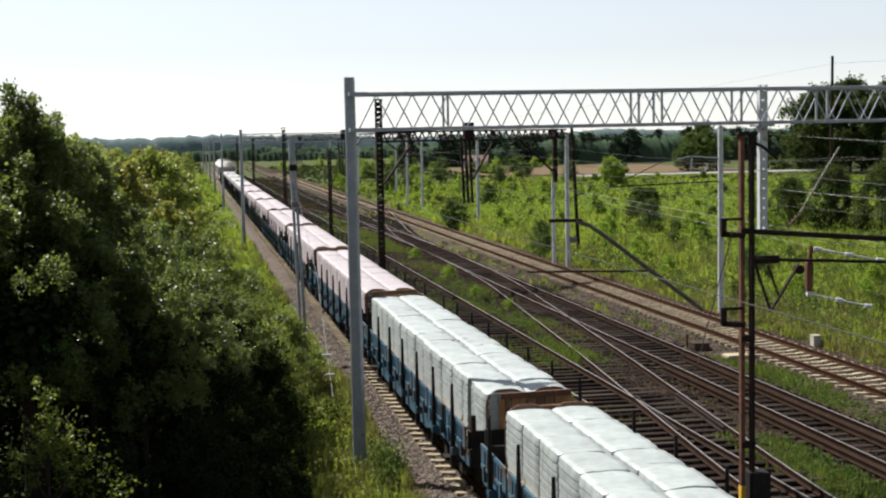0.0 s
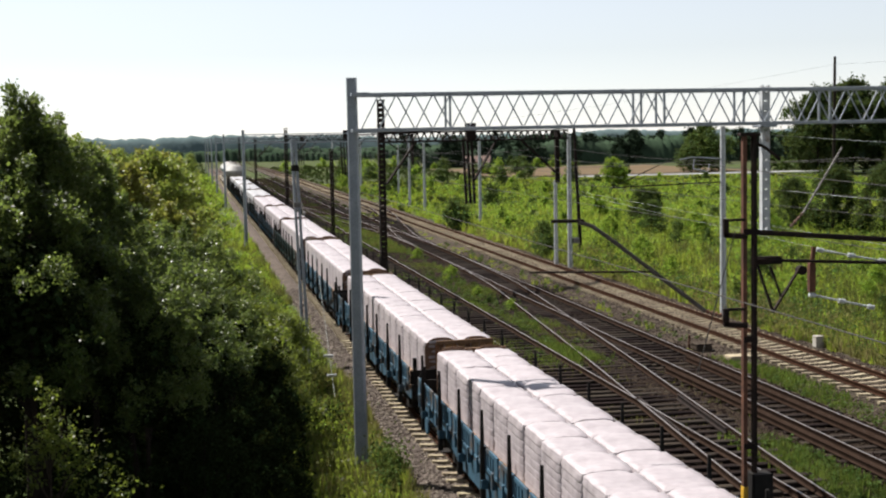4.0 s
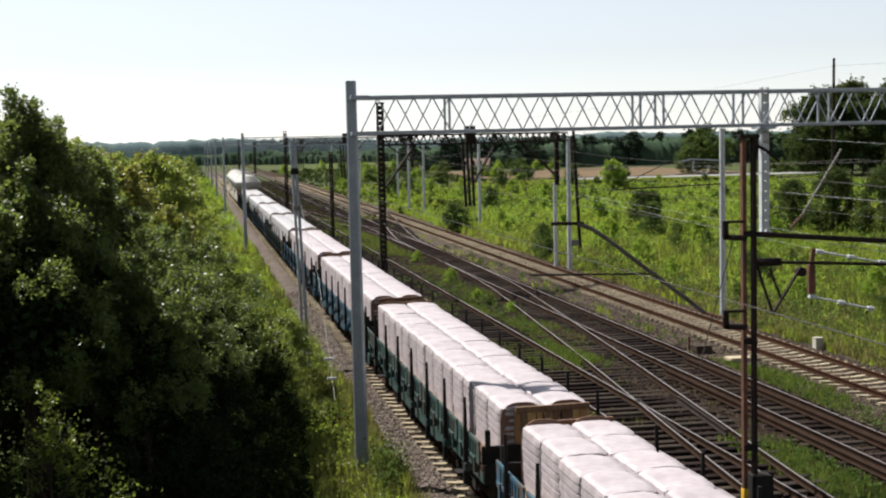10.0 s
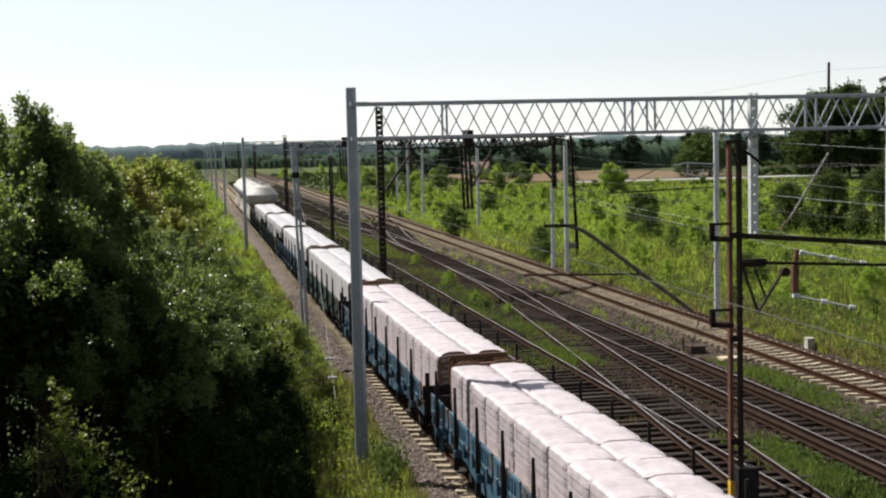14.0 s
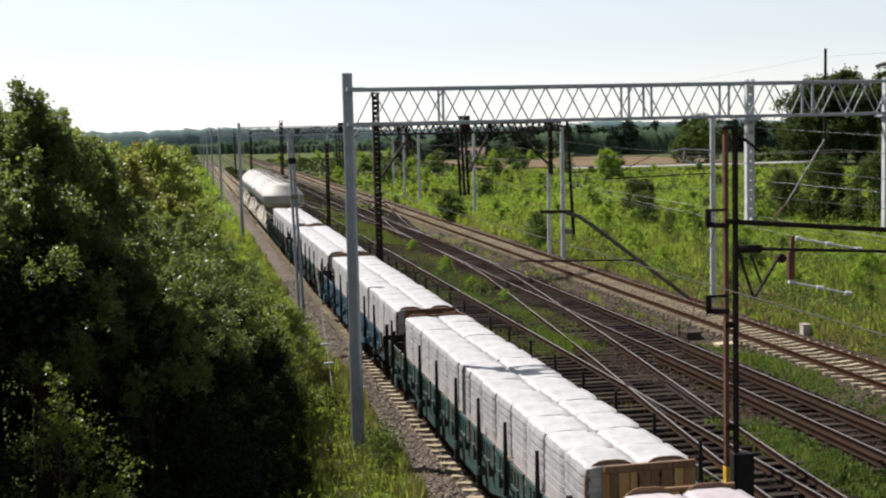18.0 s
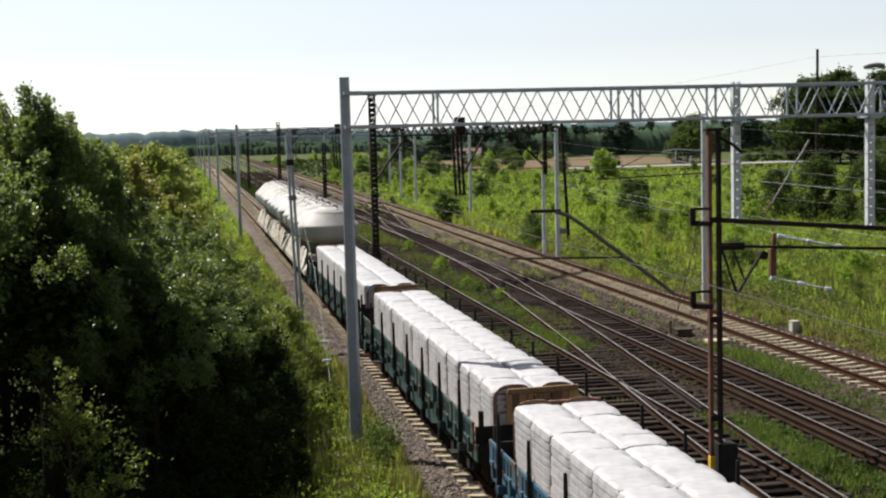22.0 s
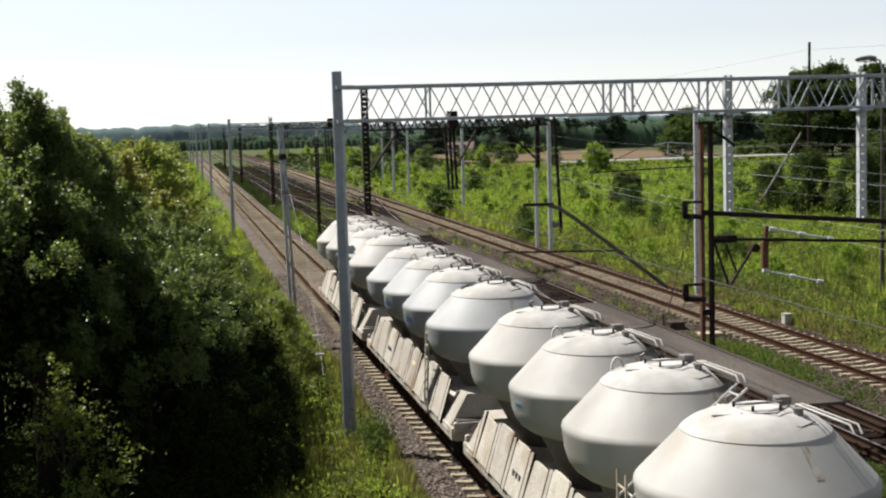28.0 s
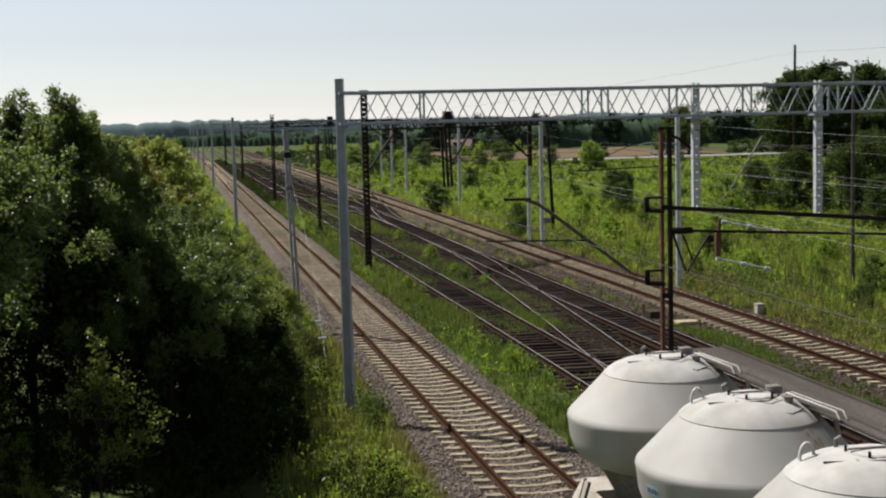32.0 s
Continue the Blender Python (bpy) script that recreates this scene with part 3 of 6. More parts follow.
crossover([(172, 11.95), (158, 12.3), (136, 14.2), (114, 16.1), (101, 16.5)], "curved turnout rails between the old tracks further off")


# ---- gantries and masts ----
GY = 33.0


def truss_gantry():
    t = thing("catenary_gantry", "grey galvanised lattice gantry spanning all tracks on a tapered pole", "gantry", (0, GY, 0), group="railway gantries")
    pole = Geo()
    pole.beam((3.90, 0, -0.7), (3.87, 0, 9.12), 0.29, 0.26, up=(0.35, 1, 0), bevel=0.03, w2=0.22, d2=0.20)
    part("pole", pole, M["galvanised"], t)
    part("pole_foot", Geo().tube([(3.90, 0, -0.75), (3.90, 0, -0.35)], 0.34, 14), M["concrete"], t)
    x0, x1, zl, zu, d = 4.05, 31.0, 7.90, 8.72, 0.30
    for name, zz in (("upper_chord", zu), ("lower_chord", zl)):
        for yy in (-d, d):
            part(name, Geo().beam((x0, yy, zz), (x1, yy, zz), 0.085, 0.085, bevel=0.01), M["galvanised"], t)
    step = 0.43
    n = int((x1 - x0) / step)
    for yy in (-d, d):
        for i in range(n - 1):
            a = x0 + i * step + (0.39 if yy < 0 else 0.05)
            up = (i % 2 == 0)
            p, q = ((a, yy, zl), (a + step, yy, zu)) if up else ((a, yy, zu), (a + step, yy, zl))
            part("diagonal", Geo().beam(p, q, 0.028, 0.028), M["galvanised"], t)
    for i in range(0, n, 4):
        a = x0 + i * step
        part("cross_strut", Geo().beam((a, -d, zu), (a + step, d, zu), 0.03, 0.03), M["galvanised"], t)
        part("cross_strut", Geo().beam((a, -d, zl), (a + step, d, zl), 0.03, 0.03), M["galvanised"], t)
    for a in (6.13, 10.78, 11.36, 13.38, 15.62, 18.3, 21.0, 23.3, 26.1):
        for yy in (-d, d):
            part("joint_post", Geo().beam((a, yy, zl), (a, yy, zu), 0.05, 0.05), M["galvanised"], t)
    part("bracket", Geo().box(3.82, -0.36, zl - 0.05, 4.25, 0.36, zl + 0.04, 0.01), M["galvanised"], t)
    part("bracket", Geo().box(3.82, -0.36, zu - 0.04, 4.25, 0.36, zu + 0.05, 0.01), M["galvanised"], t)
    # far leg beyond the view
    part("far_leg", Geo().tube([(31.0, 0, -0.7), (31.0, 0, 9.1)], 0.2, 12, r_end=0.15), M["galvanised"], t, smooth=50)
    for x, bottom in ((14.05, 5.28), (17.82, 4.95)):
        hang = part("hanging_post", Geo().beam((x - 0.075, 0, bottom), (x - 0.075, 0, zu + 0.10), 0.17, 0.055, up=(1, 0, 0)), M["white_post"], t, "pale battened hanging post")
        part("channel", Geo().beam((x + 0.075, 0, bottom), (x + 0.075, 0, zu + 0.10), 0.17, 0.055, up=(1, 0, 0)), M["white_post"], hang)
        for k in range(int((zu - bottom) / 0.24)):
            z = bottom + 0.06 + k * 0.24
            part("batten", Geo().box(x - 0.09, -0.098, z, x + 0.09, -0.086, z + 0.205), M["white_post"], hang)
        part("end_plate", Geo().box(x - 0.16, -0.12, bottom - 0.05, x + 0.16, 0.12, bottom, 0.01), M["galvanised"], hang)
        part("clamp", Geo().box(x - 0.18, -0.34, zl - 0.10, x + 0.18, 0.34, zl - 0.04, 0.01), M["galvanised"], hang)
    return t


truss_gantry()


def lattice_mast(x, y, top, mat, label, spread=0.30, depth=0.22, foot=-0.4, cap=True, red=None, batten_step=0.62):
    """A mast of two channel posts tied by batten plates."""
    t = thing("lattice_mast", label, "catenary mast", (x, y, 0), group="old catenary masts")
    for k, s in enumerate((-1, 1)):
        sx, w, d = s * spread / 2, 0.075, depth / 2
        u = lambda o: sx - s * o
        ring = [(u(0), -d), (u(w), -d), (u(w), -d + 0.014), (u(0.014), -d + 0.014), (u(0.014), d - 0.014), (u(w), d - 0.014), (u(w), d), (u(0), d)]
        g = Geo().prism(ring if s < 0 else ring[::-1], foot, top)
        part("post", g, red if (red and k == 0) else mat, t)
    z = foot + 0.6
    while z < top - 0.2:
        part("batten", Geo().box(-spread / 2, -depth / 2 - 0.02, z, spread / 2, -depth / 2 - 0.006, z + (0.10 if batten_step > 0.3 else 0.20)), mat, t)
        part("batten", Geo().box(-spread / 2, depth / 2 + 0.006, z, spread / 2, depth / 2 + 0.02, z + (0.10 if batten_step > 0.3 else 0.20)), mat, t)
        z += batten_step
    part("foot", Geo().box(-0.32, -0.3, foot - 0.2, 0.32, 0.3, foot + 0.35, 0.03), M["concrete"], t)
    if cap:
        part("cap", Geo().box(-spread / 2 - 0.05, -depth / 2 - 0.03, top, spread / 2 + 0.05, depth / 2 + 0.03, top + 0.06, 0.01), mat, t)
    return t


def insulator(geo, p, q, r=0.06, sheds=5):
    p, q = Vector(p), Vector(q)
    geo.tube([p, q], r * 0.35, 6)
    for i in range(sheds):
        a = p + (q - p) * ((i + 0.5) / sheds)
        b = (q - p).normalized() * 0.02
        geo.tube([a - b, a + b], r, 8, r_end=r * 0.6)
    return geo


# near dark mast between the main track and the old tracks
near = lattice_mast(9.72, 23.7, 7.62, M["rusty"], "dark rusty double-channel mast with brackets and a yellow foot band", spread=0.26, depth=0.10, red=M["rust_red"], batten_step=1.9)
part("yellow_band", Geo().box(-0.136, -0.062, 0.35, -0.050, 0.062, 1.42, 0.004), M["yellow"], near, "yellow painted band")
part("equipment_box", Geo().box(0.03, -0.18, 0.1, 0.37, 0.16, 1.66, 0.02), M["black"], near, "black box at the mast foot")
for zc in (6.05, 4.48):
    arm = Geo()
    arm.beam((-0.10, -0.05, zc + 0.12), (-0.47, -0.05, zc + 0.12), 0.05, 0.05, bevel=0.008)
    arm.beam((-0.45, -0.05, zc + 0.14), (-0.45, -0.05, zc - 0.16), 0.10, 0.08, bevel=0.01)
    arm.beam((-0.48, -0.05, zc - 0.14), (-0.06, -0.05, zc - 0.17), 0.08, 0.10, bevel=0.02)
    part("bracket", arm, M["rusty"], near)
part("cantilever", Geo().beam((0.12, 0, 5.94), (7.2, 0.6, 5.32), 0.08, 0.095, bevel=0.015), M["rusty"], near, "long dark rusty cantilever bar")
part("cantilever", Geo().tube([(0.12, 0, 5.45), (6.6, 0.5, 5.06)], 0.03, 8), M["rusty"], near)
part("stay", Geo().tube([(0.13, 0, 7.5), (0.32, 0.05, 7.42), (0.62, 0.1, 7.2)], 0.03, 8), M["rusty"], near)
part("strut", Geo().beam((0.16, 0.1, 5.46), (0.48, 0.1, 4.53), 0.06, 0.035), M["rusty"], near)
part("strut", Geo().beam((0.43, 0.1, 5.32), (0.64, 0.1, 4.78), 0.05, 0.03), M["rusty"], near)
part("strut", Geo().beam((0.50, 0.14, 4.49), (0.98, 0.14, 5.22), 0.07, 0.035), M["rusty"], near)
part("strut_plate", Geo().box(0.08, 0.02, 5.36, 0.62, 0.12, 5.50, 0.01), M["rusty"], near)
part("wheel_tensioner", Geo().tube([(1.06, 0.12, 5.22), (1.06, 0.26, 5.22)], 0.085, 14), M["rusty"], near, smooth=40)
part("counterweight", Geo().box(1.21, 0.16, 4.82, 1.33, 0.26, 5.34, 0.01), M["rust_red"], near, "red-brown counterweight")
part("counterweight_rod", Geo().beam((1.27, 0.2, 5.3), (1.31, 0.2, 5.63), 0.07, 0.05), M["rust_red"], near)
for (xa, za), (xb, zb) in (((1.36, 5.58), (2.72, 5.31)), ((1.22, 4.78), (2.5, 4.48))):
    ins = Geo()
    ins.tube([(xa, 0.2, za), (xb, 0.25, zb)], 0.018, 8)
    for f in (0.05, 0.5, 0.95):
        x, zz = xa + (xb - xa) * f, za + (zb - za) * f
        ins.tube([(x - 0.06, 0.2 + 0.05 * f, zz + 0.012), (x + 0.06, 0.2 + 0.05 * f, zz - 0.012)], 0.042, 8)
    part("insulator", ins, M["white_post"], near, "long white rod insulator")
part("hanging_rod", Geo().tube([(-0.30, -0.10, 5.98), (-1.00, -0.10, 3.51)], 0.009, 6), M["wire"], near)

lattice_mast(9.62, 70.0, 9.6, M["rusty"], "tall dark rusty lattice mast beside the old track", spread=0.34, depth=0.3, batten_step=0.26)
lattice_mast(10.0, 99.0, 7.0, M["rusty"], "dark rusty mast between the tracks", spread=0.26, depth=0.24, batten_step=0.26)
lattice_mast(9.6, 140.0, 8.9, M["rusty"], "tall dark rusty lattice mast further down the line", spread=0.34, depth=0.3, batten_step=0.26)
lattice_mast(9.3, 200.0, 8.0, M["rusty"], "distant dark rusty mast between the tracks", spread=0.36, depth=0.3, batten_step=0.26)
lattice_mast(9.5, 270.0, 8.6, M["rusty"], "distant dark rusty mast between the tracks", spread=0.4, depth=0.3, batten_step=0.26)


def dark_portal(x0, y0, x1, y1, z, label, legs=True):
    """An old portal: a riveted lattice beam, hanging struts and knee braces."""
    t = thing("catenary_portal", label, "gantry", (x0, y0, 0), group="railway gantries")
    L = Vector((x1 - x0, y1 - y0, 0))
    for zz in (z, z - 0.48):
        part("chord", Geo().beam((0, 0, zz), (L.x, L.y, zz), 0.22, 0.09), M["rusty"], t)
    n = int(L.length / 0.30)
    for i in range(n):
        a, b = L * (i / n), L * ((i + 1) / n)
        za, zb = (z, z - 0.48) if i % 2 else (z - 0.48, z)
        part("lattice", Geo().beam((a.x, a.y, za), (b.x, b.y, zb), 0.08, 0.03), M["rusty"], t)
    part("crown_plate", Geo().box(L.x * 0.42, L.y * 0.42 - 0.1, z - 0.5, L.x * 0.46, L.y * 0.46 + 0.1, z + 0.45), M["rusty"], t)
    for f in (0.40, 0.422, 0.444):
        p = L * f
        part("hanging_strut", Geo().beam((p.x, p.y, z - 0.4), (p.x + 0.12, p.y, 4.1), 0.13, 0.13), M["rusty"], t)
    for a, b in ((0.02, 0.16), (0.46, 0.58), (0.94, 0.72)):
        p, q = L * a, L * b
        part("knee_brace", Geo().beam((p.x, p.y, z - 2.6), (q.x, q.y, z - 0.5), 0.10, 0.10), M["rusty"], t)
    part("tie_bar", Geo().beam((L.x * 0.50, L.y * 0.50, z - 2.3), (L.x * 0.62, L.y * 0.62, z - 2.35), 0.06, 0.06), M["rusty"], t)
    if legs:
        p = L
        part("leg", Geo().beam((p.x - 0.62, p.y, 4.9), (p.x - 0.62, p.y, z), 0.26, 0.2), M["rusty"], t)
    return t


dark_portal(9.62, 70.0, 22.2, 80.5, 8.0, "old dark rusty portal beam with hanging struts over the tracks")
dark_portal(9.6, 140.0, 24.0, 146.0, 8.2, "distant dark portal over the tracks")
dark_portal(9.3, 200.0, 25.0, 205.0, 8.0, "distant dark portal over the tracks")


def pale_post(x, y, top, label, r=0.11, foot=-0.5):
    t = thing("line_post", label, "post", (x, y, 0), group="pale line posts")
    part("shaft", Geo().tube([(0, 0, foot), (0, 0, top)], r, 10, r_end=r * 0.8), M["white_post"], t, smooth=50)
    part("foot", Geo().box(-0.25, -0.25, foot - 0.2, 0.25, 0.25, foot + 0.25, 0.03), M["concrete"], t)
    return t


pale_post(21.85, 82.0, 5.0, "pale post under the end of the old portal", 0.13)
p = pale_post(22.45, 81.0, 7.7, "tall pale post at the end of the old portal", 0.15)
part("switch_box", Geo().box(0.15, -0.15, 1.2, 0.55, 0.15, 1.55, 0.02), M["lid"], p)
p = pale_post(22.85, 57.7, 7.95, "pale round post with a bracket beside the outer track", 0.14)
cn = Geo()
cn.tube([(0, 0, 6.55), (-1.4, 0, 6.65), (-2.0, -0.1, 6.55)], 0.03, 6).tube([(-1.3, 0, 6.6), (-1.35, 0, 6.15), (-0.7, 0, 6.0), (-0.6, 0, 6.35)], 0.035, 6)
part("pull_off_bracket", cn, M["galvanised"], p)
part("cantilever", Geo().tube([(0, 0, 5.55), (-5.2, -0.6, 5.45)], 0.03, 6), M["rusty"], p)
part("cantilever_stay", Geo().tube([(-5.2, -0.6, 5.45), (-3.0, -0.3, 6.35), (-2.3, -0.2, 6.6)], 0.02, 6), M["rusty"], p)
for x, y, top in ((24.6, 146.0, 7.2), (25.6, 122.0, 7.6), (25.2, 160.0, 7.8), (25.0, 205.0, 7.8), (25.4, 250.0, 8.0), (28.4, 190.0, 6.8)):
    pale_post(x, y, top, "distant pale line post beside the outer track", 0.16)
wood = thing("utility_pole", "dark weathered wooden utility pole", "utility pole", (48.75, 100.0, 0.3))
part("shaft", Geo().tube([(0, 0, -0.5), (0.1, 0, 13.0)], 0.15, 10, r_end=0.10), M["bark"], wood, smooth=50)
wood2 = thing("utility_pole", "thin dark wooden pole behind the outer track", "utility pole", (26.0, 91.0, 0))
part("shaft", Geo().tube([(0, 0, -0.5), (-0.4, 0, 8.2)], 0.13, 10, r_end=0.10), M["rusty"], wood2, smooth=50)
lamp = thing("street_lamp", "grey street lamp with a curved neck and flat head", "street lamp", (29.9, 54.0, 0))
part("shaft", Geo().tube([(0, 0, -0.5), (0, 0, 9.0)], 0.10, 10, r_end=0.06), M["weathered"], lamp, smooth=50)
part("neck", Geo().tube([(0, 0, 8.9), (0, 0, 9.6), (-0.12, 0, 9.95), (-0.5, 0, 10.05)], 0.045, 8), M["galvanised"], lamp, smooth=50)
head = part("head", Geo().tube([(-0.35, 0, 10.02), (-0.6, 0, 10.08), (-1.0, 0, 10.05), (-1.25, 0, 9.98)], 0.13, 10, r_end=0.06), M["lid"], lamp, smooth=60)
part("lens", Geo().box(-1.15, -0.09, 9.90, -0.6, 0.09, 9.95, 0.01), M["lamp_glass"], head)

# line of slim galvanised poles
tension = thing("tensioning_mast", "grey lattice tensioning mast with a guy wire and white insulators", "catenary mast", (4.0, 49.8, 0), group="row of slim masts")
for sx in (-0.09, 0.09):
    part("post", Geo().beam((sx, 0, -0.6), (sx * 0.7 - 0.28, 0, 7.75), 0.20, 0.09, up=(1, 0, 0)), M["galvanised"], tension)
for k in range(19):
    z = 0.2 + k * 0.4
    o = -0.28 * (z + 0.6) / 8.35
    part("lacing", Geo().beam((o - 0.10, -0.112, z), (o + 0.10, -0.112, z + 0.2), 0.05, 0.015), M["galvanised"], tension)
    part("lacing", Geo().beam((o + 0.10, -0.112, z + 0.2), (o - 0.10, -0.112, z + 0.4), 0.05, 0.015), M["galvanised"], tension)
part("collar", Geo().box(-0.37, -0.14, 6.62, -0.11, 0.14, 6.84, 0.02), M["black"], tension, "dark collar round the mast head")
part("collar", Geo().box(-0.34, -0.14, 5.35, -0.04, 0.14, 5.52, 0.02), M["lid"], tension)
part("guy_wire", Geo().tube([(-0.1, -0.1, 5.7), (0.15, -4.0, 3.2), (-0.05, -10.2, 0.4)], 0.007, 6), M["bright_wire"], tension)
for yy, zz in ((-8.6, 1.35), (-9.4, 0.9)):
    part("insulator_plate", Geo().tube([(-0.05 - 0.14, yy, zz), (-0.05 + 0.14, yy, zz)], 0.04, 8), M["white_post"], tension, "white insulator on the guy wire")
for y, top in ((105.0, 8.55), (165.0, 8.6), (215.0, 8.6), (262.0, 8.6), (312.0, 8.6), (365.0, 8.6)):
    t = thing("slim_mast", "slim grey galvanised mast beside the main track", "catenary mast", (4.05, y, 0), group="row of slim masts")
    part("shaft", Geo().tube([(0, 0, -0.6), (0, 0, top)], 0.15, 10, r_end=0.11), M["galvanised"], t, smooth=50)
    part("foot", Geo().tube([(0, 0, -0.7), (0, 0, -0.25)], 0.28, 10), M["concrete"], t)
    part("cross_beam", Geo().beam((0, 0, 8.2), (22.0, 2.0, 8.15), 0.07, 0.07), M["galvanised"], t)
    part("cross_beam", Geo().beam((0, 0, 7.55), (22.0, 2.0, 7.5), 0.07, 0.07), M["galvanised"], t)
    for i in range(20):
        za, zb = (8.2, 7.55) if i % 2 else (7.55, 8.2)
        part("brace", Geo().beam((i * 1.1, i * 0.1, za), (i * 1.1 + 1.1, i * 0.1 + 0.1, zb), 0.04, 0.04), M["galvanised"], t)

# bracket arm of the near mast that holds the wire over the main track
arm = part("bracket_arm", Geo().tube([(-0.82, 0.00, 4.59), (-2.60, 0.00, 5.96), (-2.86, 0.00, 6.14), (-3.10, 0.00, 6.22)], 0.038, 10), M["weathered"], near, "weathered grey slanting bracket arm", smooth=60)
part("arm_insulator", insulator(Geo(), (-0.51, 0.00, 4.49), (-0.82, 0.00, 4.59), 0.05, 4), M["porcelain"], arm)
part("arm_end", Geo().beam((-2.99, 0.00, 6.23), (-3.57, 0.00, 6.24), 0.05, 0.06, bevel=0.01), M["rusty"], arm)
part("registration_arm", Geo().tube([(-1.69, 0.00, 5.31), (-3.97, 0.00, 5.38)], 0.018, 8), M["rusty"], arm)


def wire_span(label, points, mat, r=0.011):
    t = new("overhead_wire", Geo().tube(points, r, 5).mesh("overhead_wire", mat))
    return tagged(t, label, "overhead wire", group="overhead wires")


def sagging(p, q, sag, n=8):
    p, q = Vector(p), Vector(q)
    return [p + (q - p) * (i / n) - Vector((0, 0, sag * 4 * (i / n) * (1 - i / n))) for i in range(n + 1)]


for x in (11.95, 16.5, 20.72):
    wire_span("straight copper contact wire above a track", [(x, -20, 5.6), (x, 33, 5.6), (x, 76, 5.6), (x, 143, 5.6), (x, 260, 5.6)], M["wire"], 0.0075)
    pts = sagging((x, -25, 7.0), (x, 33, 7.0), 0.5) + sagging((x, 33, 7.0), (x, 78, 7.1), 0.5)[1:] + sagging((x, 78, 7.1), (x, 143, 7.1), 0.7)[1:] + sagging((x, 143, 7.1), (x, 203, 7.1), 0.7)[1:]
    wire_span("dark sagging messenger wire above a track", pts, M["wire"], 0.0075)
wire_span("dark straight contact wire above the main track", [(6.945, -20, 5.55), (6.945, 400, 5.55)], M["wire"], 0.008)
wire_span("bright wire from the gantry post towards the bridge", sagging((14.1, 33, 7.62), (20.5, 22, 6.9), 0.05), M["bright_wire"], 0.0055)
wire_span("bright wire falling from the gantry", sagging((17.8, 40, 5.9), (20.6, 24, 5.6), 0.05), M["bright_wire"], 0.0055)
wire_span("bright wire along the outer track", sagging((22.0, 80, 4.4), (19.4, 24, 3.7), 0.1), M["bright_wire"], 0.0055)
wire_span("bright wire along the outer track", sagging((21.6, 80, 4.6), (18.6, 24, 4.5), 0.1), M["bright_wire"], 0.0055)
wire_span("thin wires to the wooden pole", sagging((48.75, 100, 12.7), (60.0, 20, 13.5), 0.8), M["wire"], 0.007)
wire_span("thin wires to the wooden pole", sagging((48.75, 100, 12.7), (30.0, 190, 9.0), 0.6), M["wire"], 0.006)
stay = thing("diagonal_stay", "grey diagonal stay rod below the gantry", "stay rod", (15.05, 33.0, 5.65))
part("rod", Geo().tube([(0, 0, 0), (1.05, 0, 1.62)], 0.026, 8), M["lid"], stay)
part("rod_insulator", insulator(Geo(), (-0.32, 0, -0.32), (0.02, 0, 0.02), 0.05, 4), M["porcelain"], stay)

# small trackside things
box = thing("trackside_box", "small white concrete marker box beside the outer track", "marker box", (22.6, 47.9, -0.3))
part("body", Geo().box(-0.15, -0.15, 0, 0.15, 0.15, 0.44, 0.03), M["panel"], box)
part("lid", Geo().box(-0.17, -0.17, 0.44, 0.17, 0.17, 0.48, 0.02), M["panel"], box)
point = thing("point_machine", "small grey-brown point machine beside the turnout", "point machine", (18.35, 48.6, -0.25))
part("housing", Geo().box(-0.30, -0.32, 0, 0.30, 0.32, 0.22, 0.05), M["brown_ballast"], point)
part("cover", Geo().box(-0.33, -0.35, 0.22, 0.33, 0.35, 0.27, 0.03), M["brown_ballast"], point)
part("lever_post", Geo().tube([(-0.28, 0.5, 0), (-0.28, 0.5, 0.50)], 0.05, 8), M["rust_red"], point)
slab = thing("concrete_slab", "pale concrete slab between the tracks", "slab", (18.85, 46.3, -0.25))
part("slab_body", Geo().box(-0.42, -0.3, 0, 0.42, 0.3, 0.14, 0.03), M["concrete"], slab)

# ---- the train ----
TRACK_X = 6.945


def wheelset():
    g = Geo()
    for s in (-1, 1):
        x = s * 0.76
        ring = [(0.10, 0), (0.46, 0), (0.49, 0.02), (0.49, 0.035), (0.46, 0.04), (0.46, 0.13), (0.10, 0.13)]
        n = 20
        verts, faces = [], []
        for r, w in ring:
            for j in range(n):
                a = 2 * math.pi * j / n
                verts.append((x - s * w, r * math.cos(a), r * math.sin(a)))
        for i in range(len(ring) - 1):
            for j in range(n):
                faces.append((i * n + j, i * n + (j + 1) % n, (i + 1) * n + (j + 1) % n, (i + 1) * n + j))
        faces += [tuple(range(n)), tuple((len(ring) - 1) * n + j for j in range(n))]
        g.add(verts, faces)
    g.tube([(-0.95, 0, 0), (0.95, 0, 0)], 0.085, 10)
    return g


WHEELSET = wheelset().mesh("wheelset", M["rusty"])


def bogie_frame():
    g = Geo()
    for s in (-1, 1):
        x = s * 1.0
        g.beam((x, -1.35, 0.62), (x, -0.45, 0.50), 0.12, 0.22, bevel=0.02)
        g.beam((x, -0.45, 0.50), (x, 0.45, 0.50), 0.12, 0.26, bevel=0.02)
        g.beam((x, 0.45, 0.50), (x, 1.35, 0.62), 0.12, 0.22, bevel=0.02)
        for y in (-0.9, 0.9):
            g.box(x - 0.13, y - 0.16, 0.30, x + 0.13, y + 0.16, 0.62, 0.03)
            for dy in (-0.28, 0.28):
                g.tube([(x + s * 0.02, y + dy, 0.36), (x + s * 0.02, y + dy, 0.60)], 0.09, 8)
    g.box(-1.0, -0.2, 0.48, 1.0, 0.2, 0.72, 0.03)
    return g


BOGIE = bogie_frame().mesh("bogie_frame", M["black"])


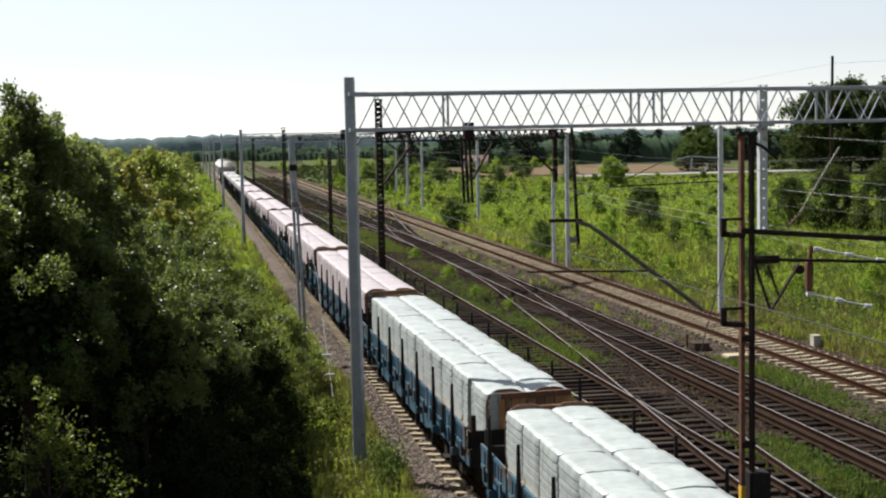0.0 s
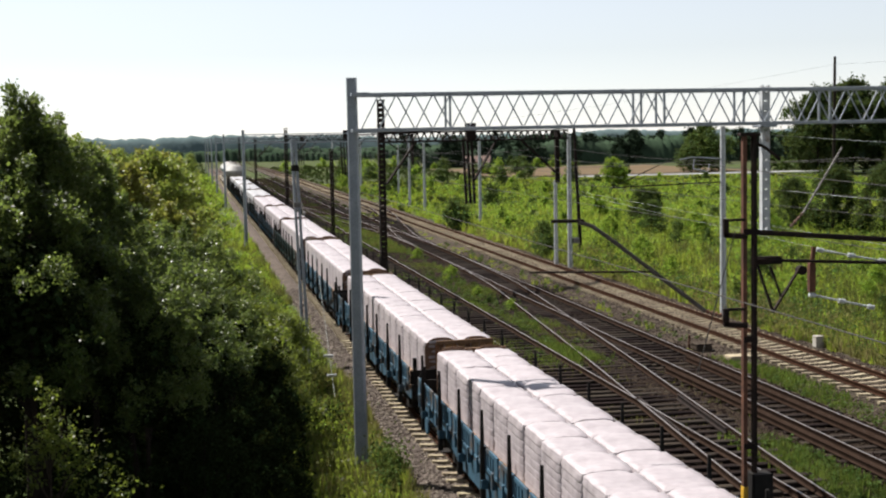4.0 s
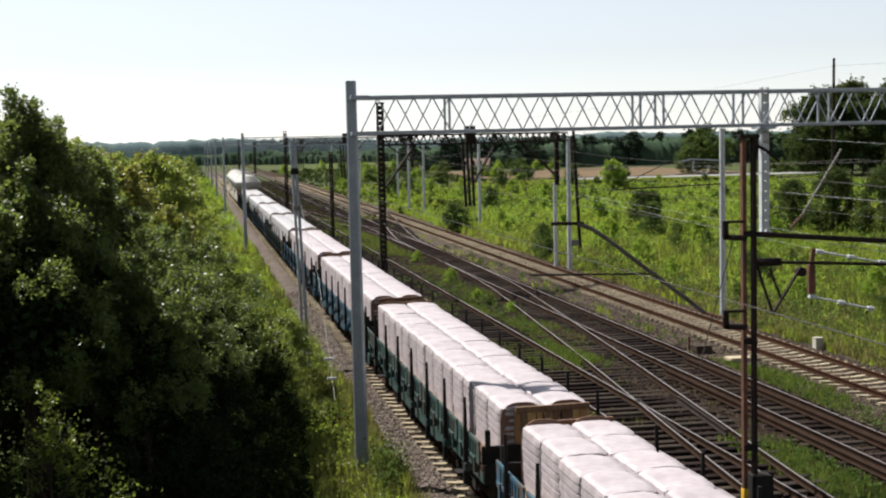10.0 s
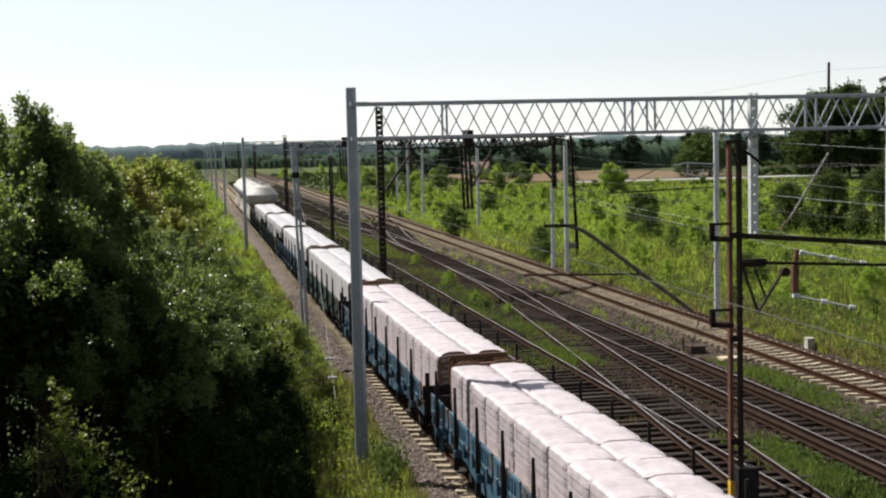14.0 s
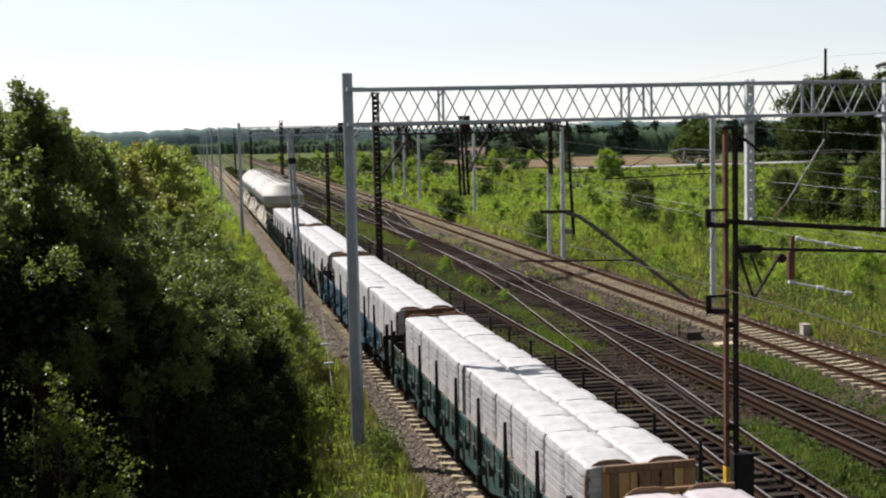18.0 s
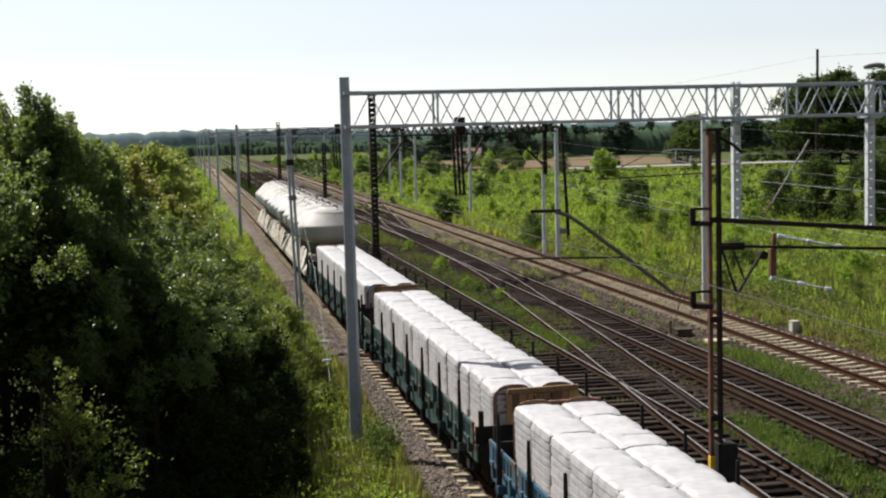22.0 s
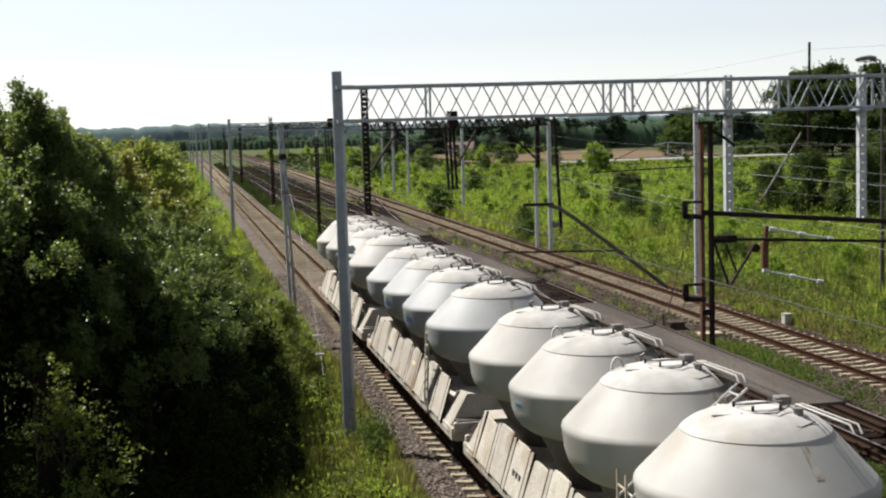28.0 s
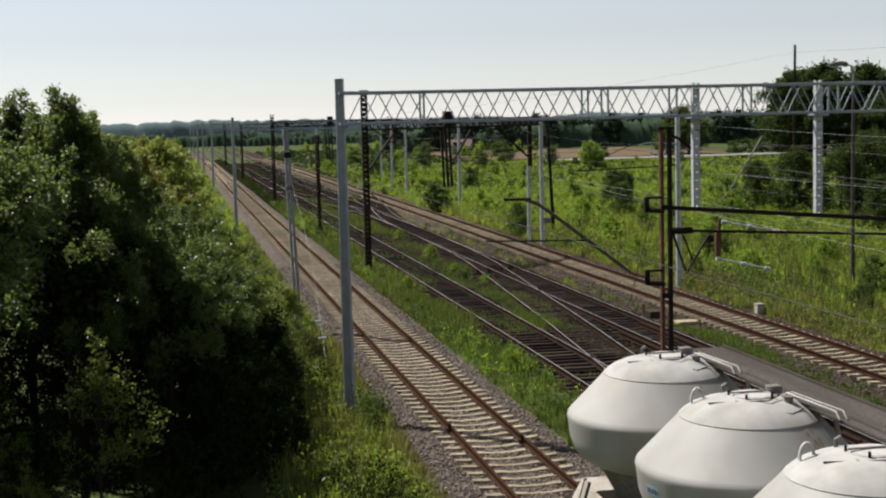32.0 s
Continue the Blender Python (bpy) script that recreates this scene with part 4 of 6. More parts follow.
def buffers_of(t, y, s):
    for x in (-0.875, 0.875):
        b = part("buffer", Geo().tube([(x, y, 1.06), (x, y + s * 0.42, 1.06)], 0.13, 12, r_end=0.10), M["black"], t)
        part("buffer_head", Geo().tube([(x, y + s * 0.42, 1.06), (x, y + s * 0.62, 1.06), (x, y + s * 0.64, 1.06)], 0.22, 14), M["rusty"], b)
    part("coupling", Geo().tube([(0, y, 1.02), (0, y + s * 0.35, 0.95), (0, y + s * 0.62, 0.92)], 0.05, 8), M["rusty"], t)


HALF = 9.30


def flat_wagon(paint, label, planks):
    """A long flat wagon with low slotted sides and upright stakes; local y runs along the train."""
    t = thing("flat_wagon", label, "freight wagon", (TRACK_X, 0, 0), group="freight train wagons")
    part("floor", Geo().box(-1.33, -HALF, 1.15, 1.33, HALF, 1.25, 0.01), M["plank_dark"], t, "worn brown timber floor")
    for s in (-1, 1):
        sill = Geo()
        sill.beam((s * 1.26, -HALF, 1.02), (s * 1.26, HALF, 1.02), 0.10, 0.30, bevel=0.012)
        # fish-bellied middle
        sill.add([(s * 1.22, -5.5, 0.90), (s * 1.22, -4.0, 0.62), (s * 1.22, 4.0, 0.62), (s * 1.22, 5.5, 0.90),
                  (s * 1.30, -5.5, 0.90), (s * 1.30, -4.0, 0.62), (s * 1.30, 4.0, 0.62), (s * 1.30, 5.5, 0.90)],
                 [(0, 1, 2, 3), (7, 6, 5, 4), (0, 4, 5, 1), (1, 5, 6, 2), (2, 6, 7, 3), (0, 3, 7, 4)])
        part("side_sill", sill, paint, t)
        n = 8
        span = 2 * HALF / n
        for i in range(n):
            y0, y1 = -HALF + i * span + 0.10, -HALF + (i + 1) * span - 0.10
            fl = Geo()
            xs = s * 1.345
            fl.beam((xs, y0, 1.66), (xs, y1, 1.66), 0.05, 0.09, bevel=0.008)
            fl.beam((xs, y0, 1.27), (xs, y1, 1.27), 0.05, 0.09, bevel=0.008)
            k = 9
            w = (y1 - y0) / k
            for j in range(k + 1):
                ww = 0.10 if j not in (0, k) else 0.26
                c = min(max(y0 + j * w, y0 + ww / 2), y1 - ww / 2)
                fl.beam((xs, c, 1.30), (xs, c, 1.63), 0.035, ww, up=(0, 1, 0))
            flap = part("side_flap", fl, paint, t)
            for y in (y0 + 0.35, y1 - 0.35):
                part("hinge", Geo().box(xs + s * 0.02 - 0.04, y - 0.05, 1.02, xs + s * 0.02 + 0.04, y + 0.05, 1.34, 0.01), paint, flap)
        for i in range(n):
            y = -HALF + (i + 0.5) * span
            st = Geo()
            st.beam((s * 1.42, y, 0.60), (s * 1.42, y, 2.42), 0.12, 0.09, bevel=0.012, w2=0.055, d2=0.05)
            stake = part("stake", st, M["black"], t, "dark steel stake")
            part("stake_pocket", Geo().box(s * 1.40 - 0.07, y - 0.09, 0.88, s * 1.40 + 0.07, y + 0.09, 1.06, 0.015), paint, stake)
        for y in (-6.4, 6.4):
            part("step", Geo().box(s * 1.2 - 0.12, y - 0.2, 0.42, s * 1.2 + 0.12, y + 0.2, 0.46), M["black"], t)
        part("brake_wheel", Geo().tube([(s * 1.40, 7.6, 0.80), (s * 1.44, 7.6, 0.80)], 0.20, 14), paint, t)
    for s in (-1, 1):
        part("headstock", Geo().box(-1.30, s * HALF - 0.08, 0.86, 1.30, s * HALF + 0.06, 1.26, 0.02), M["black"], t)
        end = part("end_wall", Geo().box(-1.32, s * (HALF - 0.04) - 0.03, 1.25, 1.32, s * (HALF - 0.04) + 0.03, 1.62, 0.01), M["black"], t)
        for x in (-1.2, 1.2):
            part("end_post", Geo().beam((x, s * HALF, 1.2), (x, s * HALF, 1.95), 0.10, 0.10, bevel=0.01), M["black"], end)
        buffers_of(t, s * HALF, s)
        bw = part("dunnage_wall", Geo().beam((-0.60, s * 9.20, 2.30 if s < 0 else 2.33), (0.92, s * 9.20, 2.32 if s < 0 else 2.34), 0.07, 0.12, bevel=0.008), M["plank_dark"], t, "sawn timber boards at the load's end")
        r = random.Random(5 + s)
        x = -0.62
        while x < 0.80:
            w = r.uniform(0.09, 0.20)
            top = (2.33 if s < 0 else 2.34) + r.uniform(-0.05, 0.05)
            part("board", Geo().box(x, s * 9.17 - 0.03, 1.26, x + w, s * 9.17 + 0.03, top, 0.006), planks if r.random() < 0.6 else M["plank_dark"], bw)
            x += w + r.uniform(0.005, 0.05)
        b = thing_part("bogie", t, (0, s * 6.6, 0))
        part("bogie_frame", BOGIE, None, b)
        for y in (-0.9, 0.9):
            part("wheelset", WHEELSET, None, b, at=(0, y, 0.46))
    part("underframe", Geo().box(-0.35, -HALF, 0.72, 0.35, HALF, 1.15, 0.02), M["black"], t)
    part("brake_tank", Geo().tube([(0.75, -0.9, 0.80), (0.75, 0.9, 0.80)], 0.2, 10), M["black"], t)
    return t


def thing_part(name, parent, at):
    ob = new(name)
    ob.empty_display_size = 0.1
    ob.parent = parent
    ob.location = at
    return ob


def pack_mesh(seed, mat, seam=0.014, length=1.338, width=0.912, height=1.10):
    """A stretch-wrapped stack of sacks: soft rounded edges, a bulging top and creased sides."""
    r = random.Random(seed)
    nx, ny, nz = 7, 9, 8
    bm = bmesh.new()
    ox, oy = r.uniform(0, 50), r.uniform(0, 50)
    lean = r.uniform(-0.015, 0.015)

    def shape(u, v, w):
        # u, v in -1..1, w in 0..1
        e = 9.0
        k = (abs(u) ** e + abs(v) ** e) ** (1 / e)
        m = max(abs(u), abs(v)) or 1
        q = m / k if k else 1
        x, y = u * q * width / 2, v * q * length / 2
        round_top = max(0.0, (w - 0.86) / 0.14)
        x, y = x * (1 - 0.065 * round_top ** 2.6), y
        z = w * height
        if w > 0.99:
            z += 0.018 * (1 - u * u) - seam * abs(v) ** 9 * (0.25 + 1.9 * abs(u) ** 4) + 0.016 * noise.noise((ox + x * 4, oy + y * 4, 0))
        course = 0.006 * math.cos(w * height / 0.135 * 2 * math.pi)
        bump = 0.012 * noise.noise((ox + x * 5, oy + y * 5, z * 6)) + course
        side = 1 + bump / (width / 2)
        return (x * side + lean * w, y * side, z)

    grid = {}

    def vert(key, uvw):
        if key not in grid:
            grid[key] = bm.verts.new(shape(*uvw))
        return grid[key]

    us = [-1 + 2 * i / nx for i in range(nx + 1)]
    vs = [-1, -0.975, -0.72, -0.45, -0.15, 0.15, 0.45, 0.72, 0.975, 1]
    ring = [(us[i], -1) for i in range(nx)] + [(1, vs[i]) for i in range(ny)] + [(us[nx - i], 1) for i in range(nx)] + [(-1, vs[ny - i]) for i in range(ny)]
    levels = [i / 20 for i in range(18)] + [0.88, 0.92, 0.96, 1.0]
    for a in range(len(levels) - 1):
        for i in range(len(ring)):
            j = (i + 1) % len(ring)
            quad = [(ring[i], levels[a]), (ring[j], levels[a]), (ring[j], levels[a + 1]), (ring[i], levels[a + 1])]
            bm.faces.new([vert((round(p[0], 4), round(p[1], 4), w), (p[0], p[1], w)) for p, w in quad])
    for i in range(nx):
        for j in range(ny):
            c = [(us[i], vs[j]), (us[i + 1], vs[j]), (us[i + 1], vs[j + 1]), (us[i], vs[j + 1])]
            bm.faces.new([vert((round(p[0], 4), round(p[1], 4), 1.0), (p[0], p[1], 1.0)) for p in c])
    me = bpy.data.meshes.new("wrapped_pallet")
    bm.to_mesh(me)
    bm.free()
    me.materials.append(mat)
    me.shade_smooth()
    return me


PACKS = {"pinkish white": [pack_mesh(i, M["foil"], 0.030) for i in range(5)],
         "greenish white": [pack_mesh(20 + i, M["foil_grey"], 0.016) for i in range(4)],
         "bright white": [pack_mesh(40 + i, M["foil_white"], 0.032) for i in range(5)],
         "billowing white": [pack_mesh(60 + i, M["foil_white"], 0.060) for i in range(4)]}
PALLET = Geo()
for yy in (-0.5, 0.0, 0.5):
    PALLET.box(-0.40, yy - 0.06, 0, 0.40, yy + 0.06, 0.10)
PALLET.box(-0.42, -0.62, 0.10, 0.42, 0.62, 0.125)
PALLET = PALLET.mesh("pallet", M["plank"])


def pallet_load(white, seed):
    """Two rows of wrapped pallets for one wagon."""
    t = thing("pallet_load", white + " stretch-wrapped pallet stacks in two rows on a flat wagon", "wrapped load", (TRACK_X, 0, 1.25), group="wrapped loads")
    r = random.Random(seed)
    for i in range(14):
        for s in (-1, 1):
            y = -8.46 + i * 1.302
            st = part("wrapped_pallet", r.choice(PACKS[white]), None, t)
            st.location = ((0.487 if s > 0 else -0.440) + r.uniform(-0.012, 0.012), y + r.uniform(-0.02, 0.02), 0.004)
            st.rotation_euler = (0, 0, (math.pi if r.random() < 0.5 else 0) + r.uniform(-0.012, 0.012))
            st.scale = (1, 1, r.uniform(0.985, 1.01))
    for end in (-1, 1):
        for s in (-1, 1):
            wide, tall, curve = 0.450, 1.20 if end > 0 else 1.185, 0.34
            arc = [(wide - curve + curve * math.cos(a), tall - curve + curve * math.sin(a)) for a in np.linspace(0, math.pi / 2, 6)]
            outline = [(-wide, 0.0), (wide, 0.0)] + arc + [(-x, z) for x, z in reversed(arc)]
            y = end * 9.10 - 0.012
            part("card_sheet", Geo().extrude([(x + (0.490 if s > 0 else -0.445), z) for x, z in outline], y, y + 0.024), M["card"], t, "brown board sheet with rounded corners at the load's end")
    return t


CONE = [(0.30, 1.00), (0.36, 1.05), (0.98, 2.24), (1.06, 2.36)]
TANK = [(1.06, 2.36), (1.22, 2.42), (1.36, 2.52), (1.45, 2.65), (1.505, 2.82), (1.538, 3.11), (1.548, 3.15), (1.535, 3.20), (1.49, 3.25), (0.98, 3.79), (0.945, 3.825)]
CAP = [(0.948, 3.822), (0.952, 3.834), (0.90, 3.88), (0.80, 3.95), (0.64, 4.02), (0.40, 4.08), (0.18, 4.10)]


def tank_reach(z):
    """The tank's radius at the height z."""
    for (ra, za), (rb, zb) in zip(TANK, TANK[1:]):
        if za <= z <= zb:
            return ra + (rb - ra) * (z - za) / (zb - za)
    return TANK[-1][0]


def silo_wagon(label, marks, paint):
    t = thing("silo_wagon", label, "silo wagon", (TRACK_X, 0, 0), group="freight train wagons")
    pitch = 3.35
    ys = [(-1.5 + i) * pitch for i in range(4)]
    end = 6.75
    for i, y in enumerate(ys):
        tank = part("silo_tank", Geo().lathe(TANK, 48, 0, y), paint, t, smooth=35)
        part("lower_cone", Geo().lathe(CONE, 40, 0, y), M["silo_low"], tank, "grimy brown outlet cone", smooth=35)
        part("tank_cap", Geo().lathe(CAP, 48, 0, y), M["silo_cap"], tank, "whitish dusty cap of the tank", smooth=35)
        hatch = Geo().lathe([(0.28, 3.96), (0.30, 3.985), (0.30, 4.02), (0.28, 4.035), (0.06, 4.05)], 24, 0.05, y)
        h = part("hatch", hatch, M["silo_dust"], tank, "pale steel filling hatch", smooth=30)
        for k in range(5):
            a = 2 * math.pi * k / 5 + 0.3
            x1, y1 = 0.05 + 0.31 * math.cos(a), y + 0.31 * math.sin(a)
            part("swing_bolt", Geo().tube([(x1, y1, 3.96), (x1, y1, 4.08)], 0.018, 6), M["rusty"], h)
        part("hatch_bar", Geo().beam((-0.26, y, 4.062), (0.36, y, 4.062), 0.035, 0.018), M["lid"], h)
        part("valve", Geo().tube([(-0.20, y + 0.42, 3.97), (-0.20, y + 0.42, 4.07), (-0.14, y + 0.42, 4.10)], 0.03, 8), M["lid"], tank)
        part("valve", Geo().lathe([(0.06, 3.95), (0.06, 4.03), (0.075, 4.03), (0.075, 4.045), (0.03, 4.05)], 12, 0.42, y - 0.36), M["lid"], tank)
        if i in (1, 2):
            pipe = [(-0.62 + 0.09 * math.cos(a), y + 0.30, 3.90 + 0.19 * math.sin(a)) for a in np.linspace(0, math.pi, 8)]
            part("pipe_loop", Geo().tube(pipe, 0.022, 6), M["silo_dust"], tank, smooth=60)
        part("rod", Geo().tube([(-0.62, y - 0.1, 3.96), (0.1, y - 0.45, 4.02), (0.35, y - 0.25, 4.05)], 0.010, 5), M["rusty"], tank)
        for sy in (-1, 1):
            part("hand_rail", Geo().tube([(0.42, y - 0.12 + sy * 0.05, 3.99), (0.50 + sy * 0.04, y - 0.22, 4.06), (0.60 + sy * 0.05, y - 1.45, 4.05), (0.62 + sy * 0.05, y - 1.52, 3.95)], 0.013, 6), M["silo_dust"], tank, smooth=60)
        part("hinge_box", Geo().box(0.34, y + 0.05, 4.0, 0.52, y + 0.22, 4.10, 0.01), M["lid"], h)
        part("cable", Geo().tube([(-0.30, y - 0.25, 4.0), (-0.10, y - 0.62, 3.93), (0.30, y - 0.72, 3.88), (0.55, y - 0.55, 3.90)], 0.009, 5), M["rusty"], tank)
        part("leg_ring", Geo().lathe([(0.70, 1.20), (0.86, 1.20), (0.86, 1.46), (0.62, 1.40)], 24, 0, y), M["panel"], tank)
        def patch(a0, a1, z0, z1, off):
            arc = np.linspace(a0, a1, 6)
            return Geo().add([((tank_reach(z) + off) * math.cos(a), y + (tank_reach(z) + off) * math.sin(a), z) for a in arc for z in (z0, z1)], [(2 * k, 2 * k + 1, 2 * k + 3, 2 * k + 2) for k in range(5)])
        if i in marks and paint is M["silo_blue"]:
            sign = part("marking", patch(math.pi * 1.02, math.pi * 1.085, 3.00, 3.05, 0.006), M["mark_green"], tank, "small green bar of a company sign")
            for k in range(4):
                a = math.pi * (1.02 + 0.024 * k)
                part("marking_bar", patch(a, a + 0.052, 2.83, 2.965, 0.006), M["mark_deep"], sign, "blue block of a company sign")
        elif i in marks:
            plate = part("marking", patch(math.pi * 1.03, math.pi * 1.09, 2.88, 3.02, 0.004), M["mark_blue"], tank, "pale blue marking panel")
            for k in range(4):
                a = math.pi * (1.036 + 0.013 * k)
                part("marking_bar", patch(a, a + 0.026, 2.91, 2.98, 0.008), M["mark_dark"], plate)
        for a, wide, z0, z1 in (((1.62, 0.035, 3.30, 3.79), (1.66, 0.02, 3.42, 3.79)) if i in (1, 2) else ((1.55, 0.03, 3.45, 3.79),)):
            part("rust_streak", patch(math.pi * a, math.pi * (a + wide), z0, z1, 0.004), M["streak"], tank, "brownish rust streak below a valve")
    # catwalk along the tops
    part("catwalk", Geo().box(0.62, -4.75, 3.90, 1.36, 5.9, 3.94, 0.004), M["catwalk"], t, "grey grating catwalk beside the hatches")
    part("catwalk_edge", Geo().box(1.36, -4.75, 3.88, 1.39, 5.9, 3.98), M["catwalk"], t)
    for y in np.linspace(-4.6, 5.6, 8):
        part("catwalk_bracket", Geo().beam((1.0, y, 3.92), (1.25, y, 2.9), 0.05, 0.05), M["panel"], t)
    # ladder against the side below the foremost tank
    gap = ys[0] + 0.85
    rail_line = [(-1.44, 0.0, 1.15), (-1.36, 0.25, 1.95), (-1.24, 0.60, 2.95)]
    lader = part("ladder", Geo().tube([(x, gap + dy, z) for x, dy, z in rail_line], 0.022, 6), M["panel"], t, "slender side ladder")
    part("ladder_rail", Geo().tube([(x, gap + dy + 0.36, z) for x, dy, z in rail_line], 0.022, 6), M["panel"], lader)
    for k in range(7):
        f = 0.06 + k * 0.14
        (xa, ya, za), (xb, yb, zb), f2 = (*rail_line[:2], f * 2) if f < 0.5 else (*rail_line[1:], f * 2 - 1)
        p = (xa + (xb - xa) * f2, gap + ya + (yb - ya) * f2, za + (zb - za) * f2)
        part("rung", Geo().tube([p, (p[0], p[1] + 0.36, p[2])], 0.016, 6), M["panel"], lader)
    # upper ladder from the catwalk down into the gap
    low, high, gy = (-1.22, 2.55), (0.55, 4.02), ys[0] + pitch / 2
    flight = part("ladder", Geo().tube([(low[0], gy - 0.18, low[1]), (high[0], gy - 0.18, high[1])], 0.020, 6), M["silo_dust"], t, "pale slanting ladder between two tanks")
    part("ladder_rail", Geo().tube([(low[0], gy + 0.18, low[1]), (high[0], gy + 0.18, high[1])], 0.020, 6), M["silo_dust"], flight)
    for k in range(9):
        f = 0.05 + k * 0.11
        x, z = low[0] + (high[0] - low[0]) * f, low[1] + (high[1] - low[1]) * f
        part("rung", Geo().tube([(x, gy - 0.18, z), (x, gy + 0.18, z)], 0.016, 6), M["silo_dust"], flight)
    # sloping side plates
    for s in (-1, 1):
        part("side_sill", Geo().beam((s * 1.33, -end, 0.98), (s * 1.33, end, 0.98), 0.10, 0.26, bevel=0.012), M["panel"], t)
        n = 9
        w = 2 * 5.55 / n
        for i in range(n):
            a, b = -5.55 + i * w + 0.14, -5.55 + (i + 1) * w - 0.14
            top = (1.98, 2.04, 1.90)[i % 3]
            mid = (a + b) / 2
            outer = [(a, 1.08, 1.42), (b, 1.08, 1.42), (b - 0.005, top - 0.08, 1.165), (b - 0.06, top - 0.01, 1.145), (mid, top, 1.14), (a + 0.06, top - 0.01, 1.145), (a + 0.005, top - 0.06, 1.16)]
            k = len(outer)
            verts = [(s * x, yy, z) for yy, z, x in outer] + [(s * (x - 0.04), yy, z) for yy, z, x in outer]
            faces = [tuple(range(k)), tuple(range(2 * k - 1, k - 1, -1))] + [(j, j + k, (j + 1) % k + k, (j + 1) % k) for j in range(k)]
            sp = part("side_plate", Geo().add(verts, faces), M["panel"], t)
            if s < 0 and i == 3:
                part("stain", Geo().add([(-1.26, a + 0.25, 1.62), (-1.26, b - 0.35, 1.58), (-1.236, b - 0.30, 1.70), (-1.236, a + 0.30, 1.72)], [(0, 1, 2, 3)]), M["mark_yellow"], sp, "yellow stain")
            if s < 0 and i == 6:
                for k in range(3):
                    part("marking_bar", Geo().beam((-1.33, a + 0.2 + 0.22 * k, 1.42), (-1.31, a + 0.2 + 0.22 * k, 1.52), 0.08, 0.012, up=(1, 0, 0)), M["mark_dark"], sp)
        for i in range(n + 1):
            c = -5.55 + i * w
            part("strip_plate", Geo().beam((s * 1.415, c, 1.05), (s * 1.13, c, 1.98), 0.17, 0.03, up=(s, 0, 0.4)), M["panel"], t)
            for d in (-0.115, 0.115):
                part("rib", Geo().beam((s * 1.42, c + d, 1.02), (s * 1.125, c + d, 2.00), 0.035, 0.05, up=(0, 1, 0)), M["rusty"], t)
    for s in (-1, 1):
        part("headstock", Geo().box(-1.33, s * end - 0.06, 0.84, 1.33, s * end + 0.06, 1.24, 0.02), M["panel"], t)
        part("end_platform", Geo().box(-1.25, s * end - 0.75 if s > 0 else s * end, 1.22, 1.25, s * end if s > 0 else s * end + 0.75, 1.27, 0.01), M["catwalk"], t)
        hood = Geo().extrude([(-1.40, 1.0), (1.40, 1.0), (0.95, 1.80), (-0.95, 1.80)], min(s * 5.6, s * 6.45), max(s * 5.6, s * 6.45))
        part("end_hood", hood, M["panel"], t, "dusty sloping end hood")
        buffers_of(t, s * end, s)
        b = thing_part("bogie", t, (0, s * 4.6, 0))
        part("bogie_frame", BOGIE, None, b)
        for y in (-0.9, 0.9):
            part("wheelset", WHEELSET, None, b, at=(0, y, 0.46))
    for ob in t.children_recursive:
        if ob.name.split(".")[0] in ("hatch", "valve", "pipe_loop", "rod", "hand_rail", "cable", "catwalk", "catwalk_edge", "catwalk_bracket"):
            ob.location.z += 0.08
    part("underframe", Geo().box(-0.9, -end, 0.78, 0.9, end, 1.22, 0.02), M["panel"], t)
    return t


def travelled(t):
    """Metres gone by the train since the start; it gathers speed."""
    base = lambda u: 8.28 * u + 0.0125 * (u - 11.5) ** 2 - 0.0125 * 11.5 ** 2
    if t <= 25:
        return base(t)
    knots = [(25, 0.0), (28, 26.9), (29, 36.0), (30, 45.9), (31, 55.5), (32, 65.3)]
    for (a, da), (b, db) in zip(knots, knots[1:]):
        if t <= b:
            return base(25) + da + (db - da) * (t - a) / (b - a)
    return base(25) + 65.3


TIMES = [0, 2, 4, 6, 8, 10, 12, 14, 16, 18, 20, 22, 24, 25, 26.5, 28, 29, 30, 31, 32]
REAR = 6.9          # rear of the load of the wagon before the first one, at the start
PITCH = 20.0
train = []
W1 = flat_wagon(M["wagon_blue"], "blue flat wagon with dark stakes and slotted low sides", M["plank"])
W2 = flat_wagon(M["wagon_green"], "faded green flat wagon with dark stakes and slotted low sides", M["plank"])
L1, L2, L3, L4 = pallet_load("pinkish white", 1), pallet_load("greenish white", 2), pallet_load("bright white", 3), pallet_load("billowing white", 4)
used = set()
for k in range(1, 13):
    y = REAR + k * PITCH - 9.1
    w_src = W2 if k in (6, 9, 11, 12) else W1
    l_src = L2 if k < 3 else (L1 if k < 9 else (L4 if k == 11 else L3))
    for src, z in ((w_src, 0.0), (l_src, 1.25)):
        m = pose(TRACK_X, y, z)
        if src in used:
            ob = copy_thing(src, m)
        else:
            ob = src
            used.add(src)
        train.append((ob, y, z))
SILO_FRONT = 42.1 + travelled(25)        # foremost hatch at the start
S1 = silo_wagon("cream-white silo wagon with four conical tanks and dusty side plates", (0, 2), M["silo"])
S2 = silo_wagon("bluish-white silo wagon with four conical tanks and dusty side plates", (1, 2), M["silo_blue"])
for k in range(3):
    y = SILO_FRONT + 1.5 * 3.35 + k * 14.75
    ob = (S1, S2)[k] if k < 2 else copy_thing(S1, pose(TRACK_X, y, 0))
    train.append((ob, y, 0.0))

